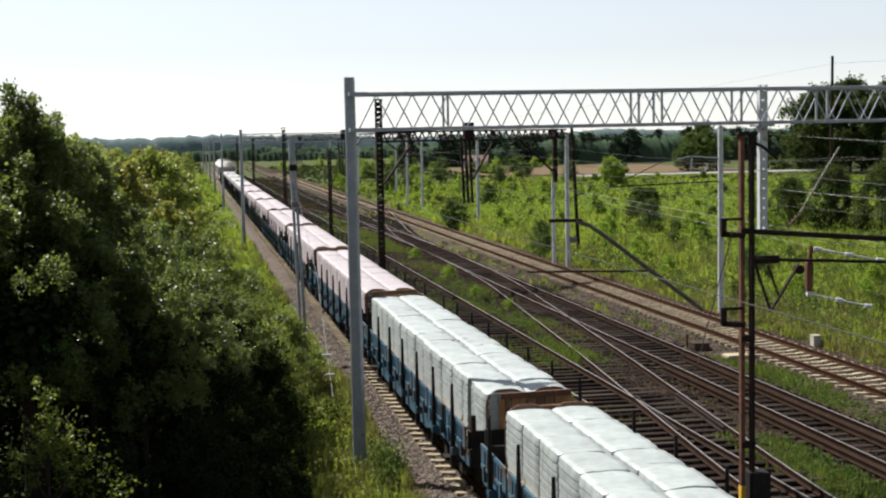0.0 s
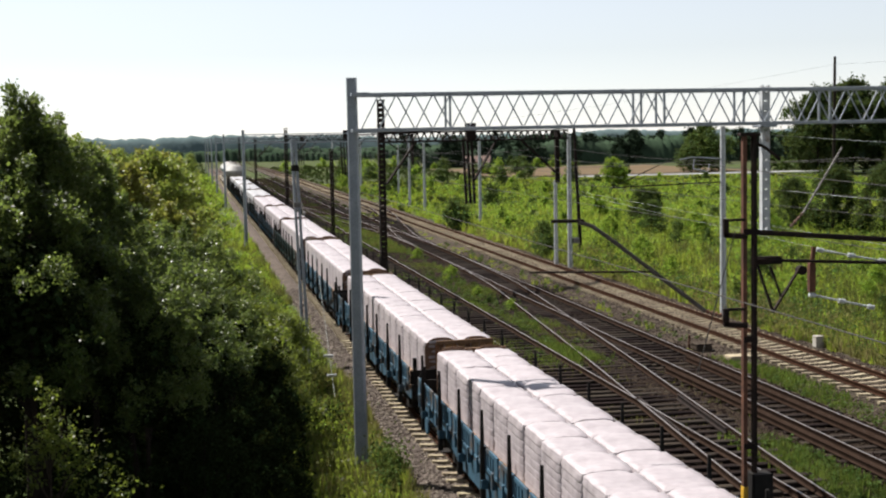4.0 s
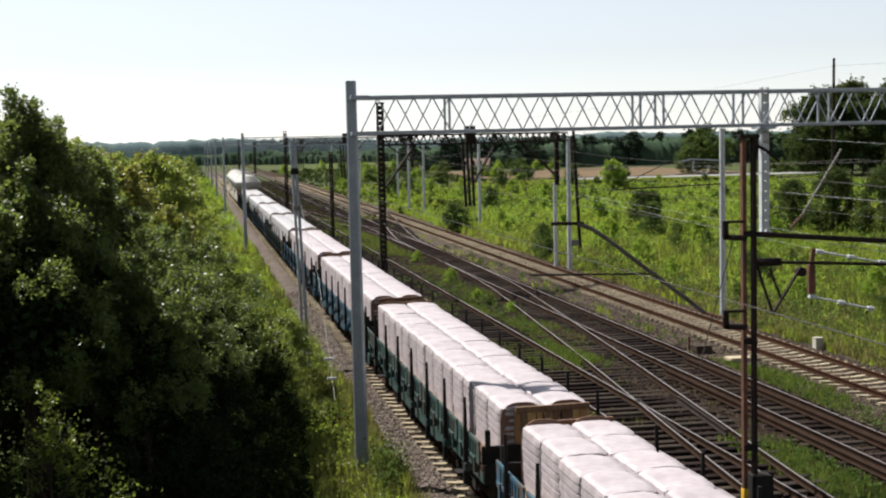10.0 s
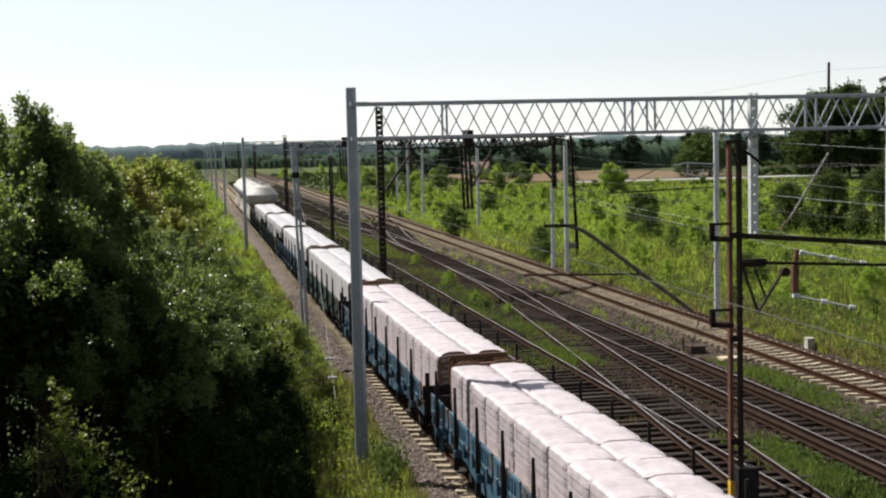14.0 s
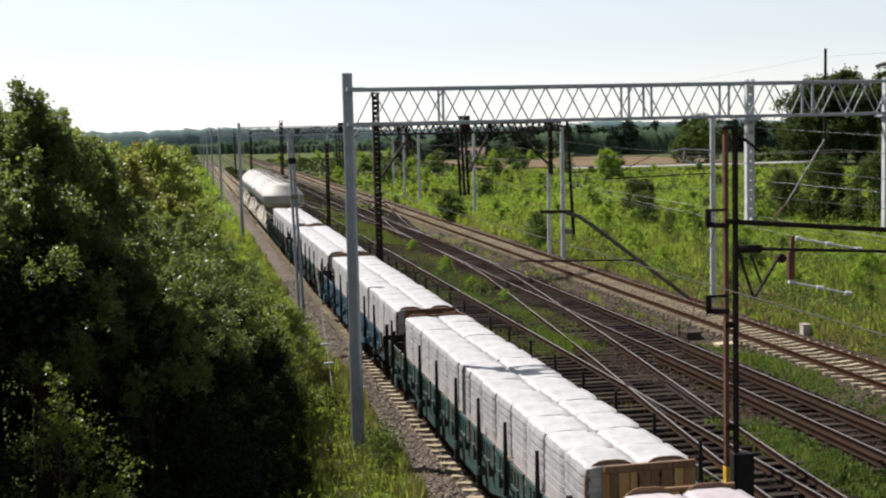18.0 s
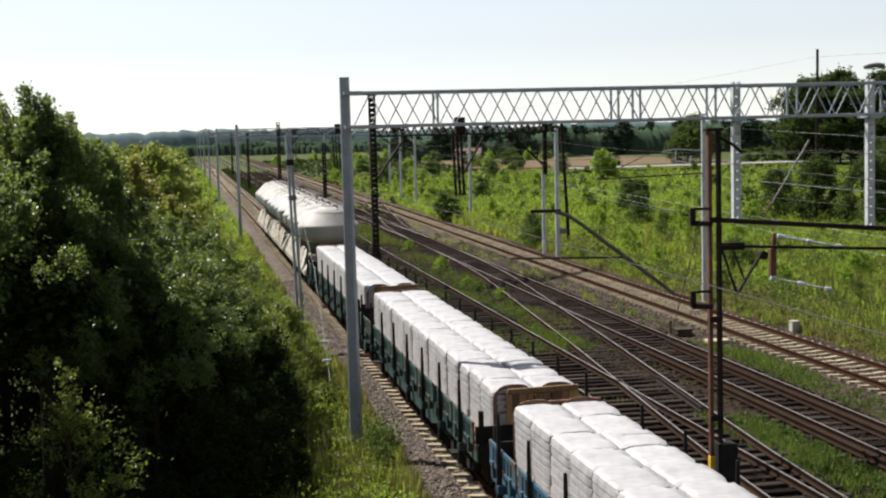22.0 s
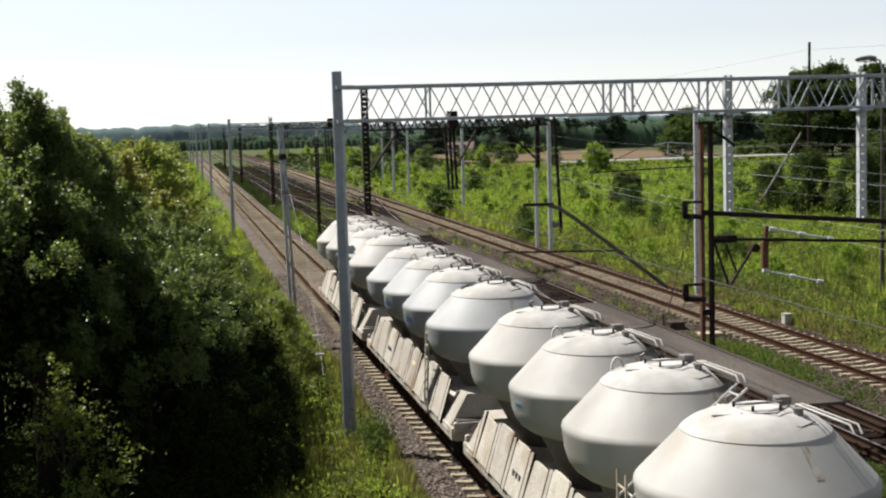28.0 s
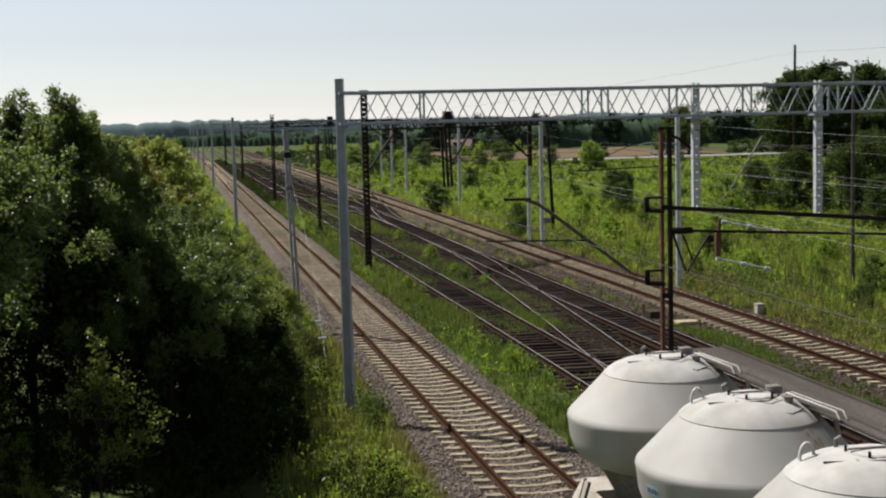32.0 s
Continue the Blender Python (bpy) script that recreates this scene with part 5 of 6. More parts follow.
# ---- plants ----
def leaf_quads(c, size, r, flat=0.9):
    """Four-cornered leaves at the points c, their faces turned more or less upwards."""
    n = len(c)
    up = r.normal(size=(n, 3)) + np.array([0, 0, flat])
    a = np.cross(up, r.normal(size=(n, 3)))
    a /= np.linalg.norm(a, axis=1)[:, None]
    b = np.cross(up, a)
    b /= np.linalg.norm(b, axis=1)[:, None]
    s = size * r.uniform(0.6, 1.35, n)[:, None]
    return np.stack([c - a * s, c - b * s * 0.6, c + a * s, c + b * s * 0.6], 1).reshape(-1, 3), np.arange(n * 4).reshape(-1, 4)


def reach_at(f, low, shape):
    """How far the crown spreads at the height f, as a share of its widest reach."""
    u = min(1.0, max(0.0, (f - low) / (1 - low)))
    if shape == "column":
        return (0.55 + 0.45 * math.sin(math.pi * min(1, u * 1.25))) * (1 - u ** 3) ** 0.7
    if shape == "round":
        return math.sin(math.pi * (0.12 + 0.86 * u)) ** 0.6
    return (1 - u ** 2.2) ** 0.6


def crown_sprays(h, spread, seed, low, sprays, shape):
    """Branch ends: where each one starts, and which way and how far it reaches."""
    r = random.Random(seed)
    arms = [(r.uniform(0, 6.28), r.uniform(0.62, 1.12)) for _ in range(9)]          # uneven outline
    out = []
    for i in range(sprays):
        f = low + (1 - low) * (r.random() ** 0.85)
        a, far = arms[r.randrange(9)]
        a += r.gauss(0, 0.33) + f * 1.7
        q = spread * reach_at(f, low, shape) * far * (r.uniform(0.70, 1.0) if r.random() < 0.75 else r.uniform(0.1, 0.7))
        rise = 0.35 + 0.9 * f * f
        d = Vector((math.cos(a), math.sin(a), rise)).normalized()
        out.append((Vector((math.cos(a) * q, math.sin(a) * q, h * f)), d, r.uniform(0.55, 1.25)))
    return out


def spray_leaves(sprays, count, size, twig, seed):
    """Leaves strung along the twigs of every spray."""
    r = np.random.default_rng(seed)
    per = 12
    twigs = max(3, count // (len(sprays) * per))
    start = np.array([p for p, d, k in sprays]).repeat(twigs, axis=0)
    way = np.array([d for p, d, k in sprays]).repeat(twigs, axis=0)
    long = np.array([k for p, d, k in sprays]).repeat(twigs) * twig * r.uniform(0.5, 1.2, len(start))
    way = way + r.normal(size=way.shape) * 0.55
    way /= np.linalg.norm(way, axis=1)[:, None]
    start = start + r.normal(size=start.shape) * twig * 0.16
    along = r.uniform(0.05, 1.0, (len(start), per))
    c = start[:, None, :] + way[:, None, :] * (along * long[:, None])[:, :, None]
    c = c + np.array([0, 0, -0.22]) * (along ** 2 * long[:, None])[:, :, None]
    c = (c + r.normal(size=c.shape) * size * 1.1).reshape(-1, 3)
    return leaf_quads(c, size, r)


def tree(name, label, h, spread, seed, leaf, count, size, low=0.2, sprays=150, shape="round", twig=0.7, limbs=9, shoots=0, core=0):
    t = thing(name, label, "tree")
    r = random.Random(seed)
    ends = crown_sprays(h, spread, seed, low, sprays, shape)
    for i in range(shoots):          # slender upright shoots above the crown
        a, q = r.uniform(0, 6.28), spread * r.uniform(0.0, 0.5)
        z = h * (1.03 - 0.25 * q / spread)
        for k in range(5):
            ends.append((Vector((math.cos(a) * q, math.sin(a) * q, z - 0.5 + 0.28 * k)), Vector((r.gauss(0, 0.2), r.gauss(0, 0.2), 1)).normalized(), 0.45 - 0.06 * k))
    top = h * 0.9
    stem = [(0, 0, -0.6)] + [(r.uniform(-0.04, 0.04) * h / 3, r.uniform(-0.04, 0.04) * h / 3, top * k / 5) for k in range(1, 6)]
    part("trunk", Geo().tube(stem, 0.014 * h, 8, r_end=0.012), M["bark"], t, smooth=60)
    for p, d, k in ends[:limbs]:
        z0 = max(0.1, p.z - 0.5 - 0.45 * p.xy.length)
        part("limb", Geo().tube([(0, 0, z0), (p.x * 0.5, p.y * 0.5, (z0 + p.z) / 2 + 0.08), tuple(p)], 0.006 * h, 5, r_end=0.006), M["bark"], t)
    v, f = spray_leaves(ends, count, size, twig, seed + 100)
    part("crown", quick_mesh("crown", v, f, leaf), None, t)
    if core:          # leaves round the stem, the crown's inner shade put into their colour
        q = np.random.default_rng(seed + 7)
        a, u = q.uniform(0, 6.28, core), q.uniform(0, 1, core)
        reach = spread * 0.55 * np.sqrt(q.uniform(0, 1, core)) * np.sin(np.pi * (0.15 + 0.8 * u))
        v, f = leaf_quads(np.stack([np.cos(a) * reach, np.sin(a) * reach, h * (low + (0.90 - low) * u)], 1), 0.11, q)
        part("inner_foliage", quick_mesh("inner_foliage", v, f, M["leaf_shaded"]), None, t, "inner foliage coloured dark to stand for shade")
    return t


def place(src, spots):
    """Copies a plant to (x, y, size, turn); the first spot takes the plant itself."""
    for i, (x, y, s, a) in enumerate(spots):
        z = float(ground_height(np.array(x), np.array(y)))
        m = pose(x, y, z, 0, 0, a)
        if i == 0:
            src.matrix_basis = m @ Matrix.Diagonal((s, s, s, 1))
        else:
            ob = copy_thing(src, m)
            ob.scale = (s, s, s)


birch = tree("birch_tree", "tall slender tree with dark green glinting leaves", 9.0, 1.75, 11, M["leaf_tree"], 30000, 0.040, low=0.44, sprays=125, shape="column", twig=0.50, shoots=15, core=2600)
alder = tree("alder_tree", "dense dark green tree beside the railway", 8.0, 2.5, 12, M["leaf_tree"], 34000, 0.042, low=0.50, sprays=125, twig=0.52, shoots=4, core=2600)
willow = tree("willow_tree", "sunlit yellow-green bushy tree beside the railway", 7.6, 2.7, 13, M["leaf_light"], 24000, 0.062, low=0.10, sprays=135, shape="dome", twig=0.52, shoots=3)
rusty_willow = tree("hawthorn_tree", "bushy tree with yellowing and reddish leaves", 6.6, 2.3, 18, M["leaf_autumn"], 21000, 0.060, low=0.12, sprays=125, shape="dome", twig=0.50, shoots=3)
far_willow = tree("willow_tree", "yellow-green bushy tree further along the line", 7.6, 2.9, 17, M["leaf_light"], 7000, 0.12, low=0.08, sprays=150, shape="dome", twig=0.8, limbs=4)
bush = tree("bush", "leafy green bush on the verge", 3.2, 1.5, 14, M["leaf_bush"], 13000, 0.036, low=0.06, sprays=75, shape="dome", twig=0.5, limbs=5)
# dark leaf colour paints the shaded hollow under the trees
shade_bush = tree("bush", "bush below the trees, leaves coloured dark for the shade there", 4.6, 2.2, 16, M["leaf_shaded"], 12000, 0.065, low=0.03, sprays=110, shape="dome", twig=0.7, limbs=5)
sprout = tree("young_tree", "young sunlit green tree in the undergrowth", 3.9, 1.15, 15, M["leaf_bush"], 4200, 0.038, low=0.14, sprays=34, shape="round", twig=0.62, limbs=12, shoots=1)

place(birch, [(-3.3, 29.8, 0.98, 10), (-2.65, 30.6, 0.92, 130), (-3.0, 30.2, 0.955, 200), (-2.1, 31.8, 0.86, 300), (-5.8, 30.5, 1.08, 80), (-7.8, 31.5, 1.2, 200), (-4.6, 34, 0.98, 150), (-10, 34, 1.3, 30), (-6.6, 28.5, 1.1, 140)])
# last three alders: out of view, added to shade the undergrowth
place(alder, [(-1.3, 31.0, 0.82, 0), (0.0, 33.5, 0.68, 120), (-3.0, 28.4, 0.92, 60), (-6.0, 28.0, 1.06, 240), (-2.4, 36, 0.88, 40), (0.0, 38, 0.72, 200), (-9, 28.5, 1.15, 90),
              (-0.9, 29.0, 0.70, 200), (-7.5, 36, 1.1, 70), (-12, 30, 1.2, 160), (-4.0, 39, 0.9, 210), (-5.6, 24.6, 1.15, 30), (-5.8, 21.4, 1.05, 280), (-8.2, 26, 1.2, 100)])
place(willow, [(-3.4, 44, 1.02, 0), (-1.5, 39.5, 0.80, 140), (0.1, 43.5, 0.72, 30), (-0.6, 50, 1.0, 100), (-4.5, 52, 1.05, 220), (-1.3, 62, 0.95, 310), (-4.8, 70, 1.08, 130), (-8.0, 60, 1.12, 190)])
place(rusty_willow, [(-2.2, 47, 1.12, 60), (-1.8, 64, 1.12, 45), (-1.2, 55, 1.1, 300), (-0.4, 41.5, 0.92, 170)])
place(far_willow, [(-0.6, 78, 0.86, 80), (-1.4, 84, 0.98, 10), (-5.5, 92, 1.05, 260), (-0.6, 96, 0.85, 170), (-2.8, 104, 0.95, 20), (-9, 108, 1.05, 99), (-0.8, 118, 0.75, 33), (-2.0, 128, 0.85, 222), (-7, 135, 1.0, 12)])
place(bush, [(1.0, 38.5, 1.3, 190), (1.5, 37.0, 0.8, 30), (0.9, 44.0, 1.0, 250), (0.6, 50.0, 1.0, 110), (0.6, 57, 1.0, 60), (0.7, 66, 0.9, 310),
             (0.8, 76, 0.8, 15), (1.0, 88, 0.8, 100), (0.8, 102, 0.8, 260), (2.2, 40.5, 0.72, 70), (2.9, 44.0, 0.85, 200), (2.6, 47.5, 0.8, 60), (2.0, 38.0, 0.75, 15), (1.7, 47.0, 0.6, 200)])
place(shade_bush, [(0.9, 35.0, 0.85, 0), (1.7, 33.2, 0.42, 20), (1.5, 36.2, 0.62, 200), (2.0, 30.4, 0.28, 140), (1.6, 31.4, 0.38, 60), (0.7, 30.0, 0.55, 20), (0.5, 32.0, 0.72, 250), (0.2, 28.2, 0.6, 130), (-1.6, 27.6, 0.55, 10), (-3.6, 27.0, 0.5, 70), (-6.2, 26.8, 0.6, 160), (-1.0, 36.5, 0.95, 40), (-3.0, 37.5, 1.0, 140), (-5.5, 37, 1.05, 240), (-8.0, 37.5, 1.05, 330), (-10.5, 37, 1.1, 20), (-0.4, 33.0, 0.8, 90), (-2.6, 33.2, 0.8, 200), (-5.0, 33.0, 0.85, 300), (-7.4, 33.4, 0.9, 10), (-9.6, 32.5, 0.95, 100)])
place(sprout, [(-2.35, 24.3, 0.95, 0), (-3.6, 22.5, 0.5, 260), (-4.6, 25.0, 0.85, 100)])

# right-hand meadow shrubs and trees
shrub = tree("shrub", "bright green shrub in the meadow", 2.0, 1.15, 21, M["leaf_shrub"], 3600, 0.060, low=0.04, sprays=60, shape="dome", twig=0.5, limbs=4)
dark_shrub = tree("dark_shrub", "dark green shrub in the meadow", 2.4, 1.0, 22, M["leaf_mid"], 4200, 0.060, low=0.04, sprays=60, shape="dome", twig=0.5, limbs=4)
tall_shrub = tree("tall_shrub", "tall dark green shrub standing in the meadow", 4.9, 2.1, 29, M["leaf_far"], 14000, 0.085, low=0.02, sprays=90, shape="dome", twig=0.9, limbs=6)
far_shrub = tree("shrub", "bright green shrub far out in the meadow", 2.2, 1.4, 27, M["leaf_shrub"], 1500, 0.13, low=0.04, sprays=40, shape="dome", twig=0.6, limbs=3)
far_dark_shrub = tree("dark_shrub", "darker green shrub far out in the meadow", 2.6, 1.3, 28, M["leaf_mid"], 1500, 0.13, low=0.04, sprays=40, shape="dome", twig=0.6, limbs=3)
big = tree("broad_tree", "broad dark green tree behind the country road", 15.0, 6.6, 23, M["leaf_far"], 26000, 0.24, low=0.06, sprays=230, shape="round", twig=1.9, limbs=8, shoots=5)
place(shrub, [(14.3, 62, 0.26, 0), (14.2, 76, 0.4, 90), (14.6, 90, 0.36, 90), (9.9, 39, 0.35, 0), (14.0, 68, 0.25, 30), (10.4, 62, 0.3, 60), (27.5, 60, 0.7, 20), (31, 74, 0.8, 50), (34.5, 82, 0.9, 120),
              (28, 84, 0.75, 200), (36, 96, 1.1, 10), (30.5, 99, 0.9, 80), (26, 73, 0.6, 140), (40, 92, 1.1, 222), (33, 63, 0.8, 300)] + [(24.5 + (0.16 + 0.32 * ((i * 0.618) % 1)) * (y - 34), y, 0.28 + 0.36 * ((i * 0.37) % 1), i * 77) for i, y in enumerate(np.linspace(48, 92, 9))])
place(dark_shrub, [(22.7, 88.6, 0.95, 0), (23.2, 90.0, 0.8, 90), (35.5, 104, 1.1, 40), (29.0, 69, 0.75, 60), (26.2, 46, 0.55, 10), (33.0, 91, 0.8, 180), (30.0, 52, 0.7, 77), (24.6, 60, 0.5, 33), (42.5, 99, 1.2, 250)] + [(24.5 + (0.10 + 0.40 * ((i * 0.618 + 0.4) % 1)) * (y - 32), y, 0.26 + 0.40 * ((i * 0.43) % 1), i * 61) for i, y in enumerate(np.linspace(42, 96, 13))])
place(tall_shrub, [(48.6, 99.5, 1.0, 0), (50.6, 95.5, 1.02, 70), (46.8, 103, 0.8, 160), (53.5, 97, 1.15, 220), (39.6, 118, 0.62, 300), (41.2, 120.5, 0.58, 20), (57, 102, 1.2, 20), (46.5, 82, 0.7, 140), (50.5, 84, 0.85, 10)])
r = random.Random(3)
place(far_shrub, [(38, 128, 1.0, 0)] + [(r.uniform(26, 30 + 0.36 * y), y, r.uniform(0.3, 0.7), r.uniform(0, 360)) for y in np.linspace(108, 225, 40)] + [(r.uniform(24, 26 + 0.20 * y), y, r.uniform(0.5, 1.2), r.uniform(0, 360)) for y in np.linspace(190, 430, 40)])
meadow_tree = tree("young_tree", "bright green bushy young tree standing in the meadow", 4.6, 1.9, 33, M["leaf_shrub"], 9000, 0.12, low=0.04, sprays=80, shape="dome", twig=0.8, limbs=5)
place(meadow_tree, [(61.5, 197, 0.92, 120), (63.5, 199, 0.7, 220)])
place(far_dark_shrub, [(22.6, 117.5, 1.0, 0), (33.7, 153, 1.0, 40), (23.4, 119.5, 0.8, 80)] + [(r.uniform(26, 30 + 0.38 * y), y, r.uniform(0.3, 0.6), r.uniform(0, 360)) for y in np.linspace(120, 230, 22)] + [(106 + 1.5 * i, 246 + (i * 5) % 7, 0.9 + 0.3 * ((i * 0.4) % 1), i * 50) for i in range(8)] + [(r.uniform(24, 28 + 0.22 * y), y, r.uniform(0.5, 1.3), r.uniform(0, 360)) for y in np.linspace(200, 440, 50)])
place(big, [(112.6, 236, 0.96, 120), (117.8, 233, 1.04, 220), (124.5, 230, 1.02, 40), (131.5, 228, 0.95, 310), (139, 226, 1.0, 100), (119, 244, 1.0, 15), (147, 224, 1.0, 30), (122, 222, 0.6, 200), (129, 219, 0.55, 20)])
round_tree = tree("round_tree", "rounded green tree at the edge of the stubble field", 9.4, 4.4, 24, M["leaf_mid"], 12000, 0.20, low=0.04, sprays=150, shape="round", twig=1.3, limbs=6)
place(round_tree, [(103.8, 266, 1.0, 0), (100.6, 268, 0.8, 120)])


def grass(name, label, count, xs, ys, height, mat, seed, width=0.018, bias=1.0):
    """Blades: thin leaning triangles in tufts."""
    r = np.random.default_rng(seed)
    tufts = count // 10
    tx = r.uniform(xs[0], xs[1], tufts)
    ty = ys[0] + (ys[1] - ys[0]) * r.uniform(0, 1, tufts) ** bias
    x = np.repeat(tx, 10) + r.normal(size=tufts * 10) * 0.12
    y = np.repeat(ty, 10) + r.normal(size=tufts * 10) * 0.12
    x = np.clip(x, xs[0], xs[1])
    th = np.repeat(r.uniform(0.45, 1.25, tufts), 10)
    patch = 0.65 + 0.5 * np.clip(ripple(x * 0.6 + 3, y * 0.4), -0.8, 1)
    h = height * th * patch * r.uniform(0.6, 1.2, len(x))
    z = ground_height(x, y)
    far = 1 + y / 60.0
    a = r.uniform(0, 2 * np.pi, len(x))
    w = width * far * r.uniform(0.6, 1.4, len(x))
    lean = r.uniform(0.05, 0.45, len(x)) * h
    b = r.uniform(0, 2 * np.pi, len(x))
    p0 = np.stack([x - np.cos(a) * w, y - np.sin(a) * w, z - 0.05], 1)
    p1 = np.stack([x + np.cos(a) * w, y + np.sin(a) * w, z - 0.05], 1)
    p2 = np.stack([x + np.cos(b) * lean, y + np.sin(b) * lean, z + h], 1)
    v = np.stack([p0, p1, p2], 1).reshape(-1, 3)
    ob = new(name, quick_mesh(name, v, np.arange(len(v)).reshape(-1, 3), mat))
    return tagged(ob, label, "grass", kind="stuff")


def weeds(name, label, clumps, xs, ys, size, leaf, mat, seed, bias=1.0, per=28, sparse=-0.15, wave=1.0):
    """Leafy upright herbs in many low uneven clumps."""
    r = np.random.default_rng(seed)
    x = r.uniform(xs[0], xs[1], clumps)
    y = ys[0] + (ys[1] - ys[0]) * r.uniform(0, 1, clumps) ** bias
    keep = ripple(x * 0.35 * wave + seed, y * 0.22 * wave) + r.normal(size=clumps) * 0.5 / wave > sparse
    x, y = x[keep], y[keep]
    s = size * r.uniform(0.45, 1.5, len(x))
    far = 1 + y / 70.0
    c = np.repeat(np.stack([x, y, ground_height(x, y) + s * 0.55], 1), per, axis=0)
    ss = np.repeat(s, per)
    c = c + r.normal(size=c.shape) * ss[:, None] * np.array([0.30, 0.30, 0.38])
    n = len(c)
    a = r.normal(size=(n, 3)) * np.array([0.7, 0.7, 1.2])
    a /= np.linalg.norm(a, axis=1)[:, None]
    b = np.cross(a, r.normal(size=(n, 3)))
    b /= np.linalg.norm(b, axis=1)[:, None]
    k = (leaf * np.repeat(far, per) * r.uniform(0.6, 1.3, n))[:, None]
    v = np.stack([c - a * k, c - b * k * 0.5, c + a * k, c + b * k * 0.5], 1).reshape(-1, 3)
    ob = new(name, quick_mesh(name, v, np.arange(n * 4).reshape(-1, 4), mat))
    return tagged(ob, label, "weeds", kind="stuff")


weeds("meadow_weeds", "bright leafy weeds and nettles behind the outer track", 7600, (23.0, 62), (32, 150), 0.55, 0.036, M["leaf_shrub"], 61, 1.1, 24)
weeds("meadow_weeds", "yellowish weeds in the meadow", 3400, (23.0, 60), (32, 150), 0.42, 0.034, M["leaf_light"], 62, 1.1, 22)
weeds("meadow_weeds", "darker tall herbs behind the outer track", 2400, (23.0, 56), (32, 130), 0.55, 0.038, M["leaf_mid"], 68, 1.2, 26)
weeds("meadow_weeds", "tall dark thistles and nettles in patches in the meadow", 3200, (23.4, 62), (34, 115), 0.66, 0.042, M["leaf_mid"], 88, 1.2, 46, 0.55, 2.0)
weeds("meadow_weeds", "tall fresh green herbs in patches in the meadow", 2600, (24, 62), (40, 105), 0.55, 0.042, M["leaf_shrub"], 89, 1.2, 40, 0.6, 1.6)
weeds("meadow_weeds", "distant dark herbs in patches in the meadow", 1000, (24, 95), (120, 222), 0.65, 0.050, M["leaf_mid"], 90, 1.0, 30, 0.4, 0.7)
weeds("meadow_weeds", "dark rank herbs close behind the outer track", 420, (22.9, 28), (32, 62), 0.5, 0.036, M["leaf_mid"], 86, 1.0, 44)
weeds("meadow_weeds", "brownish dry stalks behind the outer track", 700, (22.7, 27), (32, 62), 0.5, 0.026, M["grass_dry"], 87, 1.0, 26)
weeds("meadow_weeds", "brownish dry herbs at the ballast edge", 900, (22.6, 27), (30, 120), 0.40, 0.028, M["grass_dry"], 69, 1.3)
weeds("strip_weeds", "low dark green weeds between the old and the outer track", 220, (18.0, 19.2), (24, 47), 0.2, 0.03, M["leaf_mid"], 70)
weeds("meadow_weeds", "distant green weeds in the meadow", 2600, (24, 100), (130, 215), 0.5, 0.05, M["leaf_shrub"], 63)
weeds("verge_weeds", "leafy sunlit weeds on the verge", 1000, (1.4, 4.5), (20, 110), 0.33, 0.034, M["leaf_shrub"], 64, 1.6)
weeds("verge_weeds", "darker herbs and nettles on the verge", 1500, (1.3, 4.3), (20, 90), 0.36, 0.034, M["leaf_mid"], 77, 1.5)
weeds("verge_weeds", "yellow-flowering weeds at the ballast foot", 520, (2.4, 4.8), (20, 60), 0.24, 0.028, M["leaf_light"], 78, 1.2)
weeds("verge_weeds", "dark tangled herbs round the mast foot", 26, (4.25, 4.70), (31.4, 34.0), 0.55, 0.034, M["leaf_mid"], 82, 1.0, 110, -9.0)
# same near-black leaf colour as the bushes below the trees
weeds("verge_weeds", "dark rank herbs in clumps on the verge", 700, (1.4, 4.0), (22, 75), 0.6, 0.036, M["leaf_shaded"], 91, 1.3, 60, 0.5, 2.2)
weeds("verge_weeds", "green weeds along the far verge", 900, (1.0, 4.6), (95, 330), 0.5, 0.040, M["leaf_shrub"], 80, 1.2, 22)
weeds("verge_weeds", "tall darker herbs and young shoots on the verge", 420, (1.2, 3.9), (24, 80), 0.55, 0.036, M["leaf_bush"], 81, 1.4, 60)
# tree shade on these weeds is put into their leaf colour
weeds("undergrowth", "undergrowth weeds below the trees, leaves coloured dark for shade", 500, (-6, 1.4), (19, 25), 0.32, 0.04, M["leaf_shaded"], 65)
weeds("middle_weeds", "bright low weeds between the two old tracks", 800, (13.5, 15.1), (18, 34.5), 0.16, 0.028, M["leaf_mid"], 66, per=34)
weeds("middle_weeds", "leafy weeds between the main and the old track", 700, (8.9, 10.9), (24, 120), 0.26, 0.032, M["leaf_shrub"], 67, 1.4)
weeds("middle_weeds", "dark low herbs between the main and the old track", 900, (8.9, 10.9), (24, 120), 0.28, 0.032, M["leaf_mid"], 92, 1.4, 34, 0.1, 2.2)
grass("verge_grass", "rough grass below the bridge", 14000, (-12, 4.4), (-25, 20), 0.5, M["grass"], 75, width=0.03)
grass("meadow_grass", "rough grass beside the tracks below the bridge", 14000, (22.8, 40), (-25, 30), 0.5, M["grass"], 76, width=0.03)
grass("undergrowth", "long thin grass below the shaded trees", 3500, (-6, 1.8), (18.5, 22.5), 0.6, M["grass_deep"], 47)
grass("verge_grass", "tall sunlit grass on the verge beside the ballast", 11000, (1.6, 4.7), (20, 130), 0.62, M["grass"], 31, bias=1.6)
grass("verge_grass", "tall olive rank grass on the verge", 15000, (1.6, 4.8), (20, 110), 0.66, M["grass_olive"], 94, bias=1.6)
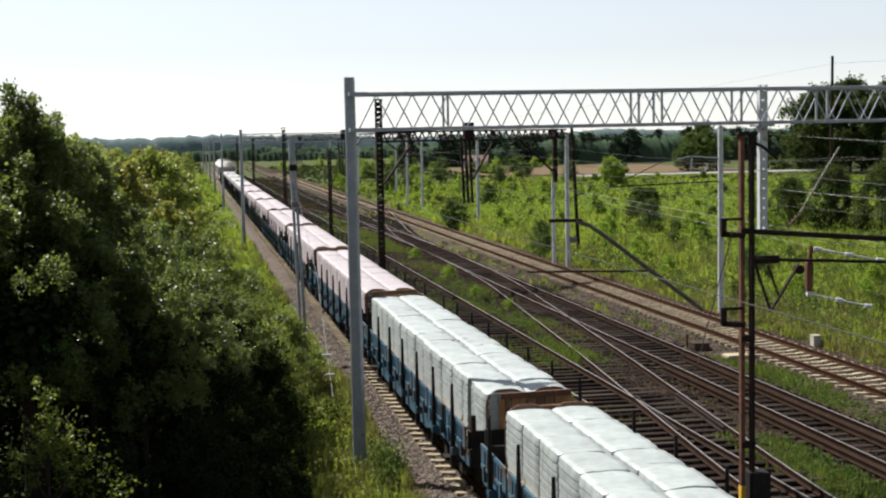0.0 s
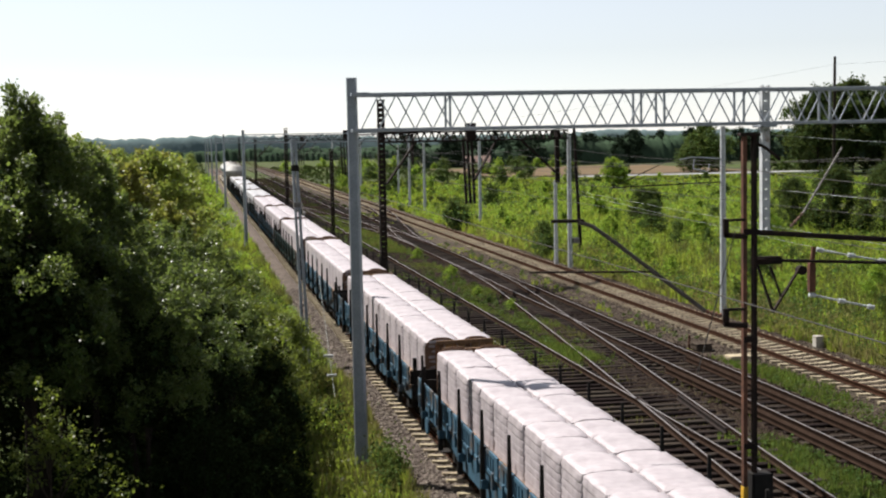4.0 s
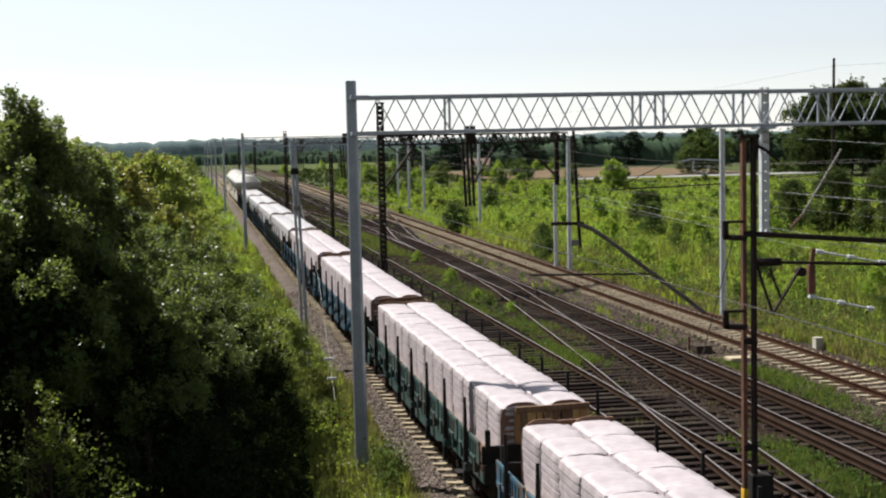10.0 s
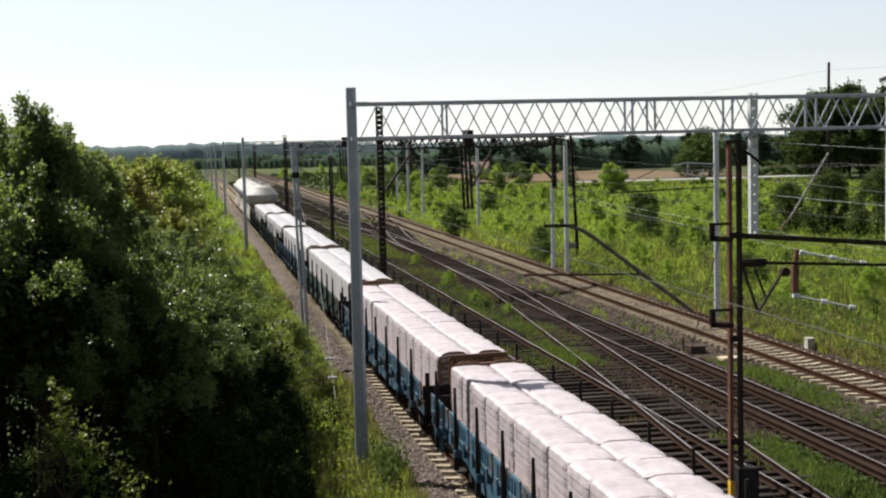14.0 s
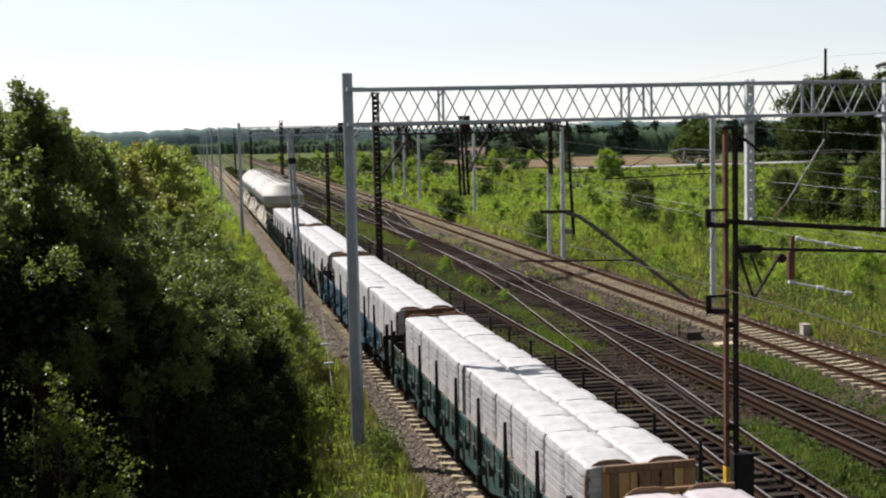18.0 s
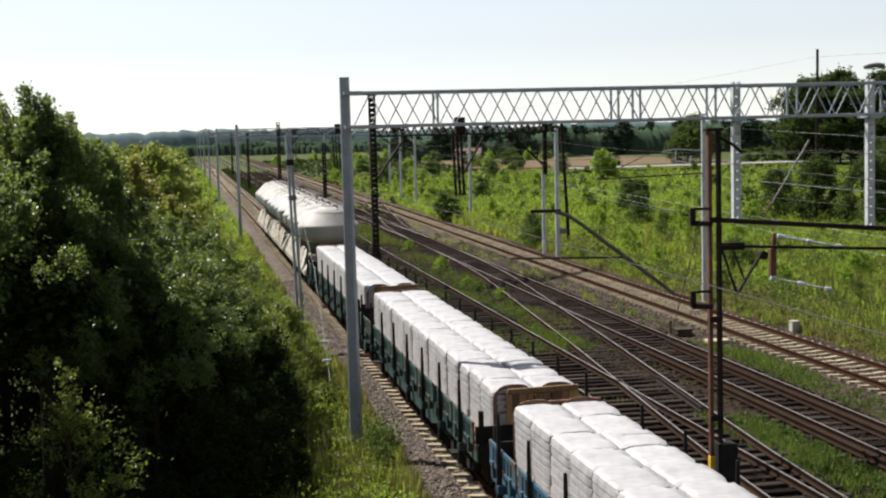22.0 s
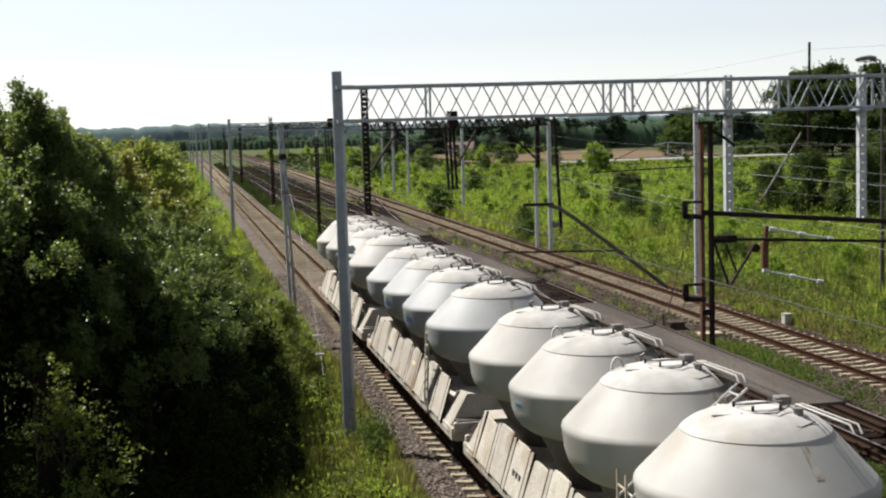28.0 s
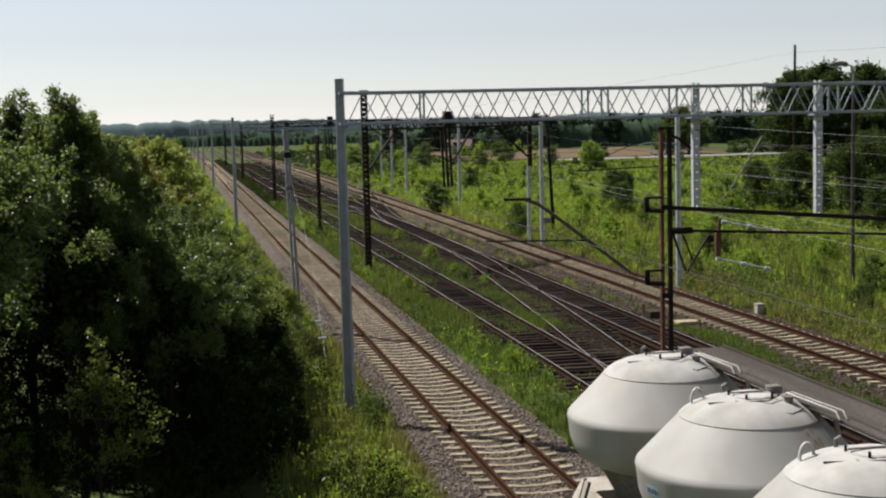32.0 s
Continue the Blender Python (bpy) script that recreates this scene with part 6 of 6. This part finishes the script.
grass("verge_grass", "dry yellowish grass at the ballast's foot", 17000, (2.8, 5.0), (20, 48), 0.48, M["grass_dry"], 32)
grass("middle_grass", "tall green weeds between the main and the old track", 22000, (8.9, 10.75), (22, 140), 0.55, M["grass_deep"], 33, bias=1.5)
grass("middle_grass", "green weeds between the two old tracks", 20000, (12.9, 15.0), (56, 150), 0.34, M["grass_deep"], 40, bias=1.3)
grass("middle_grass", "tall olive-brown weeds beside the old track", 16000, (8.9, 11.2), (48, 130), 0.45, M["grass_olive"], 43, bias=1.3)
grass("middle_grass", "bright green grass patch between the old tracks", 9000, (13.4, 15.2), (18, 35), 0.20, M["grass_deep"], 44)
grass("meadow_grass", "distant rough grass beside the far tracks", 30000, (22.8, 60), (150, 420), 0.5, M["far_grass"], 45, width=0.045)
grass("meadow_grass", "distant rough grass beyond the verge trees", 40000, (-60, 4.2), (150, 600), 0.6, M["far_grass"], 46, width=0.05)
grass("middle_grass", "distant dry grass between the main and the old track", 16000, (8.8, 10.6), (95, 330), 0.45, M["far_grass"], 93, width=0.03)
grass("track_weeds", "distant grass on the old track bed", 14000, (10.3, 18.4), (115, 300), 0.3, M["far_grass"], 79, width=0.03)
grass("track_weeds", "low green grass growing over the old track", 30000, (10.5, 13.4), (46, 125), 0.20, M["grass_deep"], 71)
grass("middle_grass", "dense olive grass between the overgrown old tracks", 26000, (12.8, 15.2), (50, 120), 0.28, M["grass_olive"], 72)
weeds("middle_weeds", "leafy weeds on the overgrown old track", 700, (10.6, 15.2), (48, 115), 0.17, 0.028, M["leaf_mid"], 73)
weeds("strip_weeds", "dark green weeds on the stones before the outer track", 60, (18.0, 19.2), (50, 110), 0.2, 0.028, M["leaf_mid"], 74)
grass("track_weeds", "low brownish weeds on the old track bed", 9000, (10.4, 15.6), (36, 150), 0.18, M["grass_olive"], 34, bias=1.4)
grass("middle_grass", "lush green grass between the old track and the turnout", 16000, (12.85, 14.2), (47, 68), 0.34, M["grass_deep"], 83)
weeds("middle_weeds", "dark green herbs between the old track and the turnout", 260, (12.8, 14.6), (46, 80), 0.22, 0.028, M["leaf_mid"], 84, 1.0, 34)
grass("strip_grass", "green grass strip between the old and the outer track", 8000, (18.1, 19.2), (24, 47), 0.36, M["grass_deep"], 35)
grass("strip_grass", "thin grass among the stones before the outer track", 1200, (18.0, 19.1), (47, 160), 0.3, M["grass"], 48)
grass("meadow_grass", "tall green meadow grass and weeds behind the outer track", 120000, (22.6, 60), (30, 130), 0.75, M["grass"], 36, width=0.025, bias=1.2)
grass("meadow_grass", "tall olive-brown rank grass behind the outer track", 34000, (23.2, 40), (32, 95), 0.9, M["grass_olive"], 85, width=0.016, bias=1.2)
grass("meadow_grass", "distant green meadow grass", 60000, (23.0, 110), (120, 250), 0.5, M["grass"], 37, width=0.03)
grass("meadow_grass", "dry brownish tall grass near the outer track", 26000, (22.7, 27), (30, 110), 0.6, M["grass_dry"], 38, width=0.02, bias=1.4)
grass("meadow_grass", "distant grass along the line of trees", 26000, (-20, 3.5), (110, 330), 0.6, M["far_grass"], 39, width=0.03)


def stones(name, label, xs, ys, count, seed, top, size, mat=M["stone"]):
    """Loose crushed stones: squashed four-sided double pyramids."""
    r = np.random.default_rng(seed)
    x = r.uniform(xs[0], xs[1], count)
    y = ys[0] + (ys[1] - ys[0]) * r.uniform(0, 1, count) ** 1.5
    z = top(x, y)
    base = np.array([(1, 0, 0), (0, 1, 0), (-1, 0, 0), (0, -1, 0), (0, 0, 0.8), (0, 0, -0.5)])
    v = base[None] * (size * r.uniform(0.6, 1.5, (count, 1, 1))) * r.uniform(0.7, 1.3, (count, 6, 3))
    a = r.uniform(0, 6.28, count)
    c, s = np.cos(a)[:, None], np.sin(a)[:, None]
    v = np.stack([v[:, :, 0] * c - v[:, :, 1] * s, v[:, :, 0] * s + v[:, :, 1] * c, v[:, :, 2]], 2)
    v += np.stack([x, y, z], 1)[:, None, :]
    f = np.array([(0, 1, 4), (1, 2, 4), (2, 3, 4), (3, 0, 4), (1, 0, 5), (2, 1, 5), (3, 2, 5), (0, 3, 5)])
    faces = (f[None] + (np.arange(count) * 6)[:, None, None]).reshape(-1, 3)
    return tagged(new(name, quick_mesh(name, v.reshape(-1, 3), faces, mat)), label, "ballast", kind="stuff")


stones("ballast_stones", "loose grey crushed stones on the main track", (4.6, 9.1), (20, 75), 42000, 41, lambda x, y: -0.215 - 0.30 * np.clip((np.abs(x - 6.945) - 1.65) / 0.9, 0, 1), 0.036)
stones("bed_stones", "dark oily stones between the sleepers of the old tracks", (10.5, 18.3), (24, 75), 16000, 50, lambda x, y: bed_height(x, y) + 0.012, 0.04, M["dark_stone"])
stones("bed_stones", "oily brown stones between the old tracks", (13.3, 15.2), (34, 95), 22000, 49, lambda x, y: bed_height(x, y) + 0.015, 0.045, M["dark_stone"])
stones("ballast_stones", "loose brownish stones on the outer track", (18.2, 22.8), (26, 95), 22000, 42, lambda x, y: -0.215 - 0.055 * np.clip((np.abs(x - 20.72) - 1.5) / 0.6, 0, 1), 0.04, M["brown_stone"])


def far_woods(name, label, spots, mat, size, seed, per=70):
    """Many distant tree crowns in one piece."""
    vs = []
    for i, (x, y, h, w) in enumerate(spots):
        ends = crown_sprays(h, w, seed + i, 0.05, 40, "round")
        v, f = spray_leaves(ends, per * 9, size, w * 0.35, seed + i)
        vs.append(v + np.array([x, y, 0]))
    v = np.concatenate(vs)
    return tagged(new(name, quick_mesh(name, v, np.arange(len(v)).reshape(-1, 4), mat)), label, "woods", kind="stuff")




def wood_ridge(name, label, x0, x1, y, depth, h, mat, seed, fall=0.0):
    """The closed body of a distant wood: a lumpy bank of foliage."""
    xs = np.linspace(x0, x1, 900)
    k = (x1 - x0) / 240
    crest = h * (1 - fall * (xs - x0) / (x1 - x0)) * (0.80 + 0.10 * np.sin(xs / (k * 9.0) + seed) + 0.07 * np.sin(xs / (k * 3.3)) + 0.05 * np.sin(xs / (k * 1.3) + 1) + np.random.default_rng(seed).normal(size=900) * 0.055)
    rows = [(0.0, -1.0), (0.15, 0.55), (0.3, 0.85), (0.6, 1.0), (1.0, 0.6)]
    v = np.concatenate([np.stack([xs, np.full_like(xs, y + depth * a) + np.sin(xs / k) * depth * 0.06, crest * b if b > 0 else xs * 0 - 1], 1) for a, b in rows])
    i = (np.arange(len(rows) - 1)[:, None] * 900 + np.arange(899)[None, :]).ravel()
    f = np.stack([i, i + 1, i + 901, i + 900], 1)
    return tagged(new(name, quick_mesh(name, v, f, mat)), label, "woods", kind="stuff")


r = random.Random(9)
wood_ridge("woods", "closed dark belt of trees behind the stubble field", 60, 560, 358, 12, 7.6, M["woods"], 1)
spots = [(58 + i * 2.7 + r.uniform(-3, 3), 352 + r.uniform(0, 14) + (i % 3) * 8, r.uniform(5.5, 8.6), r.uniform(2.4, 4)) for i in range(165)]
far_woods("woods", "dark belt of trees behind the stubble field", spots, M["woods"], 0.34, 50, 110)
# ridge gets its haze from the tinted colour, not from the air
wood_ridge("horizon_woods", "wooded ridge on the horizon, coloured pale blue as haze", -1500, 1900, 1150, 30, 22.0, M["haze_tinted_woods"], 3, fall=0.75)
wood_ridge("woods", "low hedge of trees beside the far end of the line", -260, 1.5, 430, 8, 4.0, M["woods"], 8)
wood_ridge("woods", "low hedge of trees beyond the meadow", 24, 110, 540, 8, 4.0, M["woods"], 9)
wood_ridge("horizon_woods", "dark tree line closing the far end of the line", -60, 75, 560, 10, 5.2, M["woods"], 10)
wood_ridge("horizon_woods", "tree line across the far plain, coloured bluish as haze", -420, -40, 640, 14, 7.0, M["haze_tinted_woods"], 5)
wood_ridge("horizon_woods", "dark tree line across the far plain", 30, 330, 560, 14, 5.5, M["woods"], 6)
wood_ridge("horizon_woods", "dark tree line across the far plain", 150, 900, 760, 16, 8.5, M["woods"], 7)
for i in range(44):
    x, y = r.uniform(-15, 0.5), 140 + 7 * i
    ob = copy_thing(far_willow, pose(x, y, -0.4, 0, 0, r.uniform(0, 360)))
    ob.scale = (0.8, 0.8, r.uniform(0.45, 0.8))


def house(x, y, turn, w, d, h, label):
    t = thing("house", label, "house", (x, y, 0), turn=turn)
    part("wall", Geo().box(-w / 2, -d / 2, -0.5, w / 2, d / 2, h), M["plaster"], t)
    part("roof", Geo().extrude([(-w / 2 - 0.4, h), (w / 2 + 0.4, h), (0, h + w * 0.42)], -d / 2 - 0.4, d / 2 + 0.4), M["roof"], t)
    for k in range(3):
        win = part("window", Geo().box(-w / 2 - 0.03, -d / 2 + 1.5 + k * d / 3.4, 1.0, -w / 2 + 0.05, -d / 2 + 2.6 + k * d / 3.4, 2.3), M["glass"], t)
        part("window_frame", Geo().box(-w / 2 - 0.05, -d / 2 + 1.4 + k * d / 3.4, 0.92, -w / 2 - 0.01, -d / 2 + 2.7 + k * d / 3.4, 1.0), M["plaster"], win)


house(72, 345, 70, 4, 6, 1.3, "distant pale house with a red-brown roof among trees")


# ---- movement ----
def motions():
    for ob, y, z in train:
        walk(ob, [(t, pose(TRACK_X, y - travelled(t), z)) for t in TIMES])


motions()
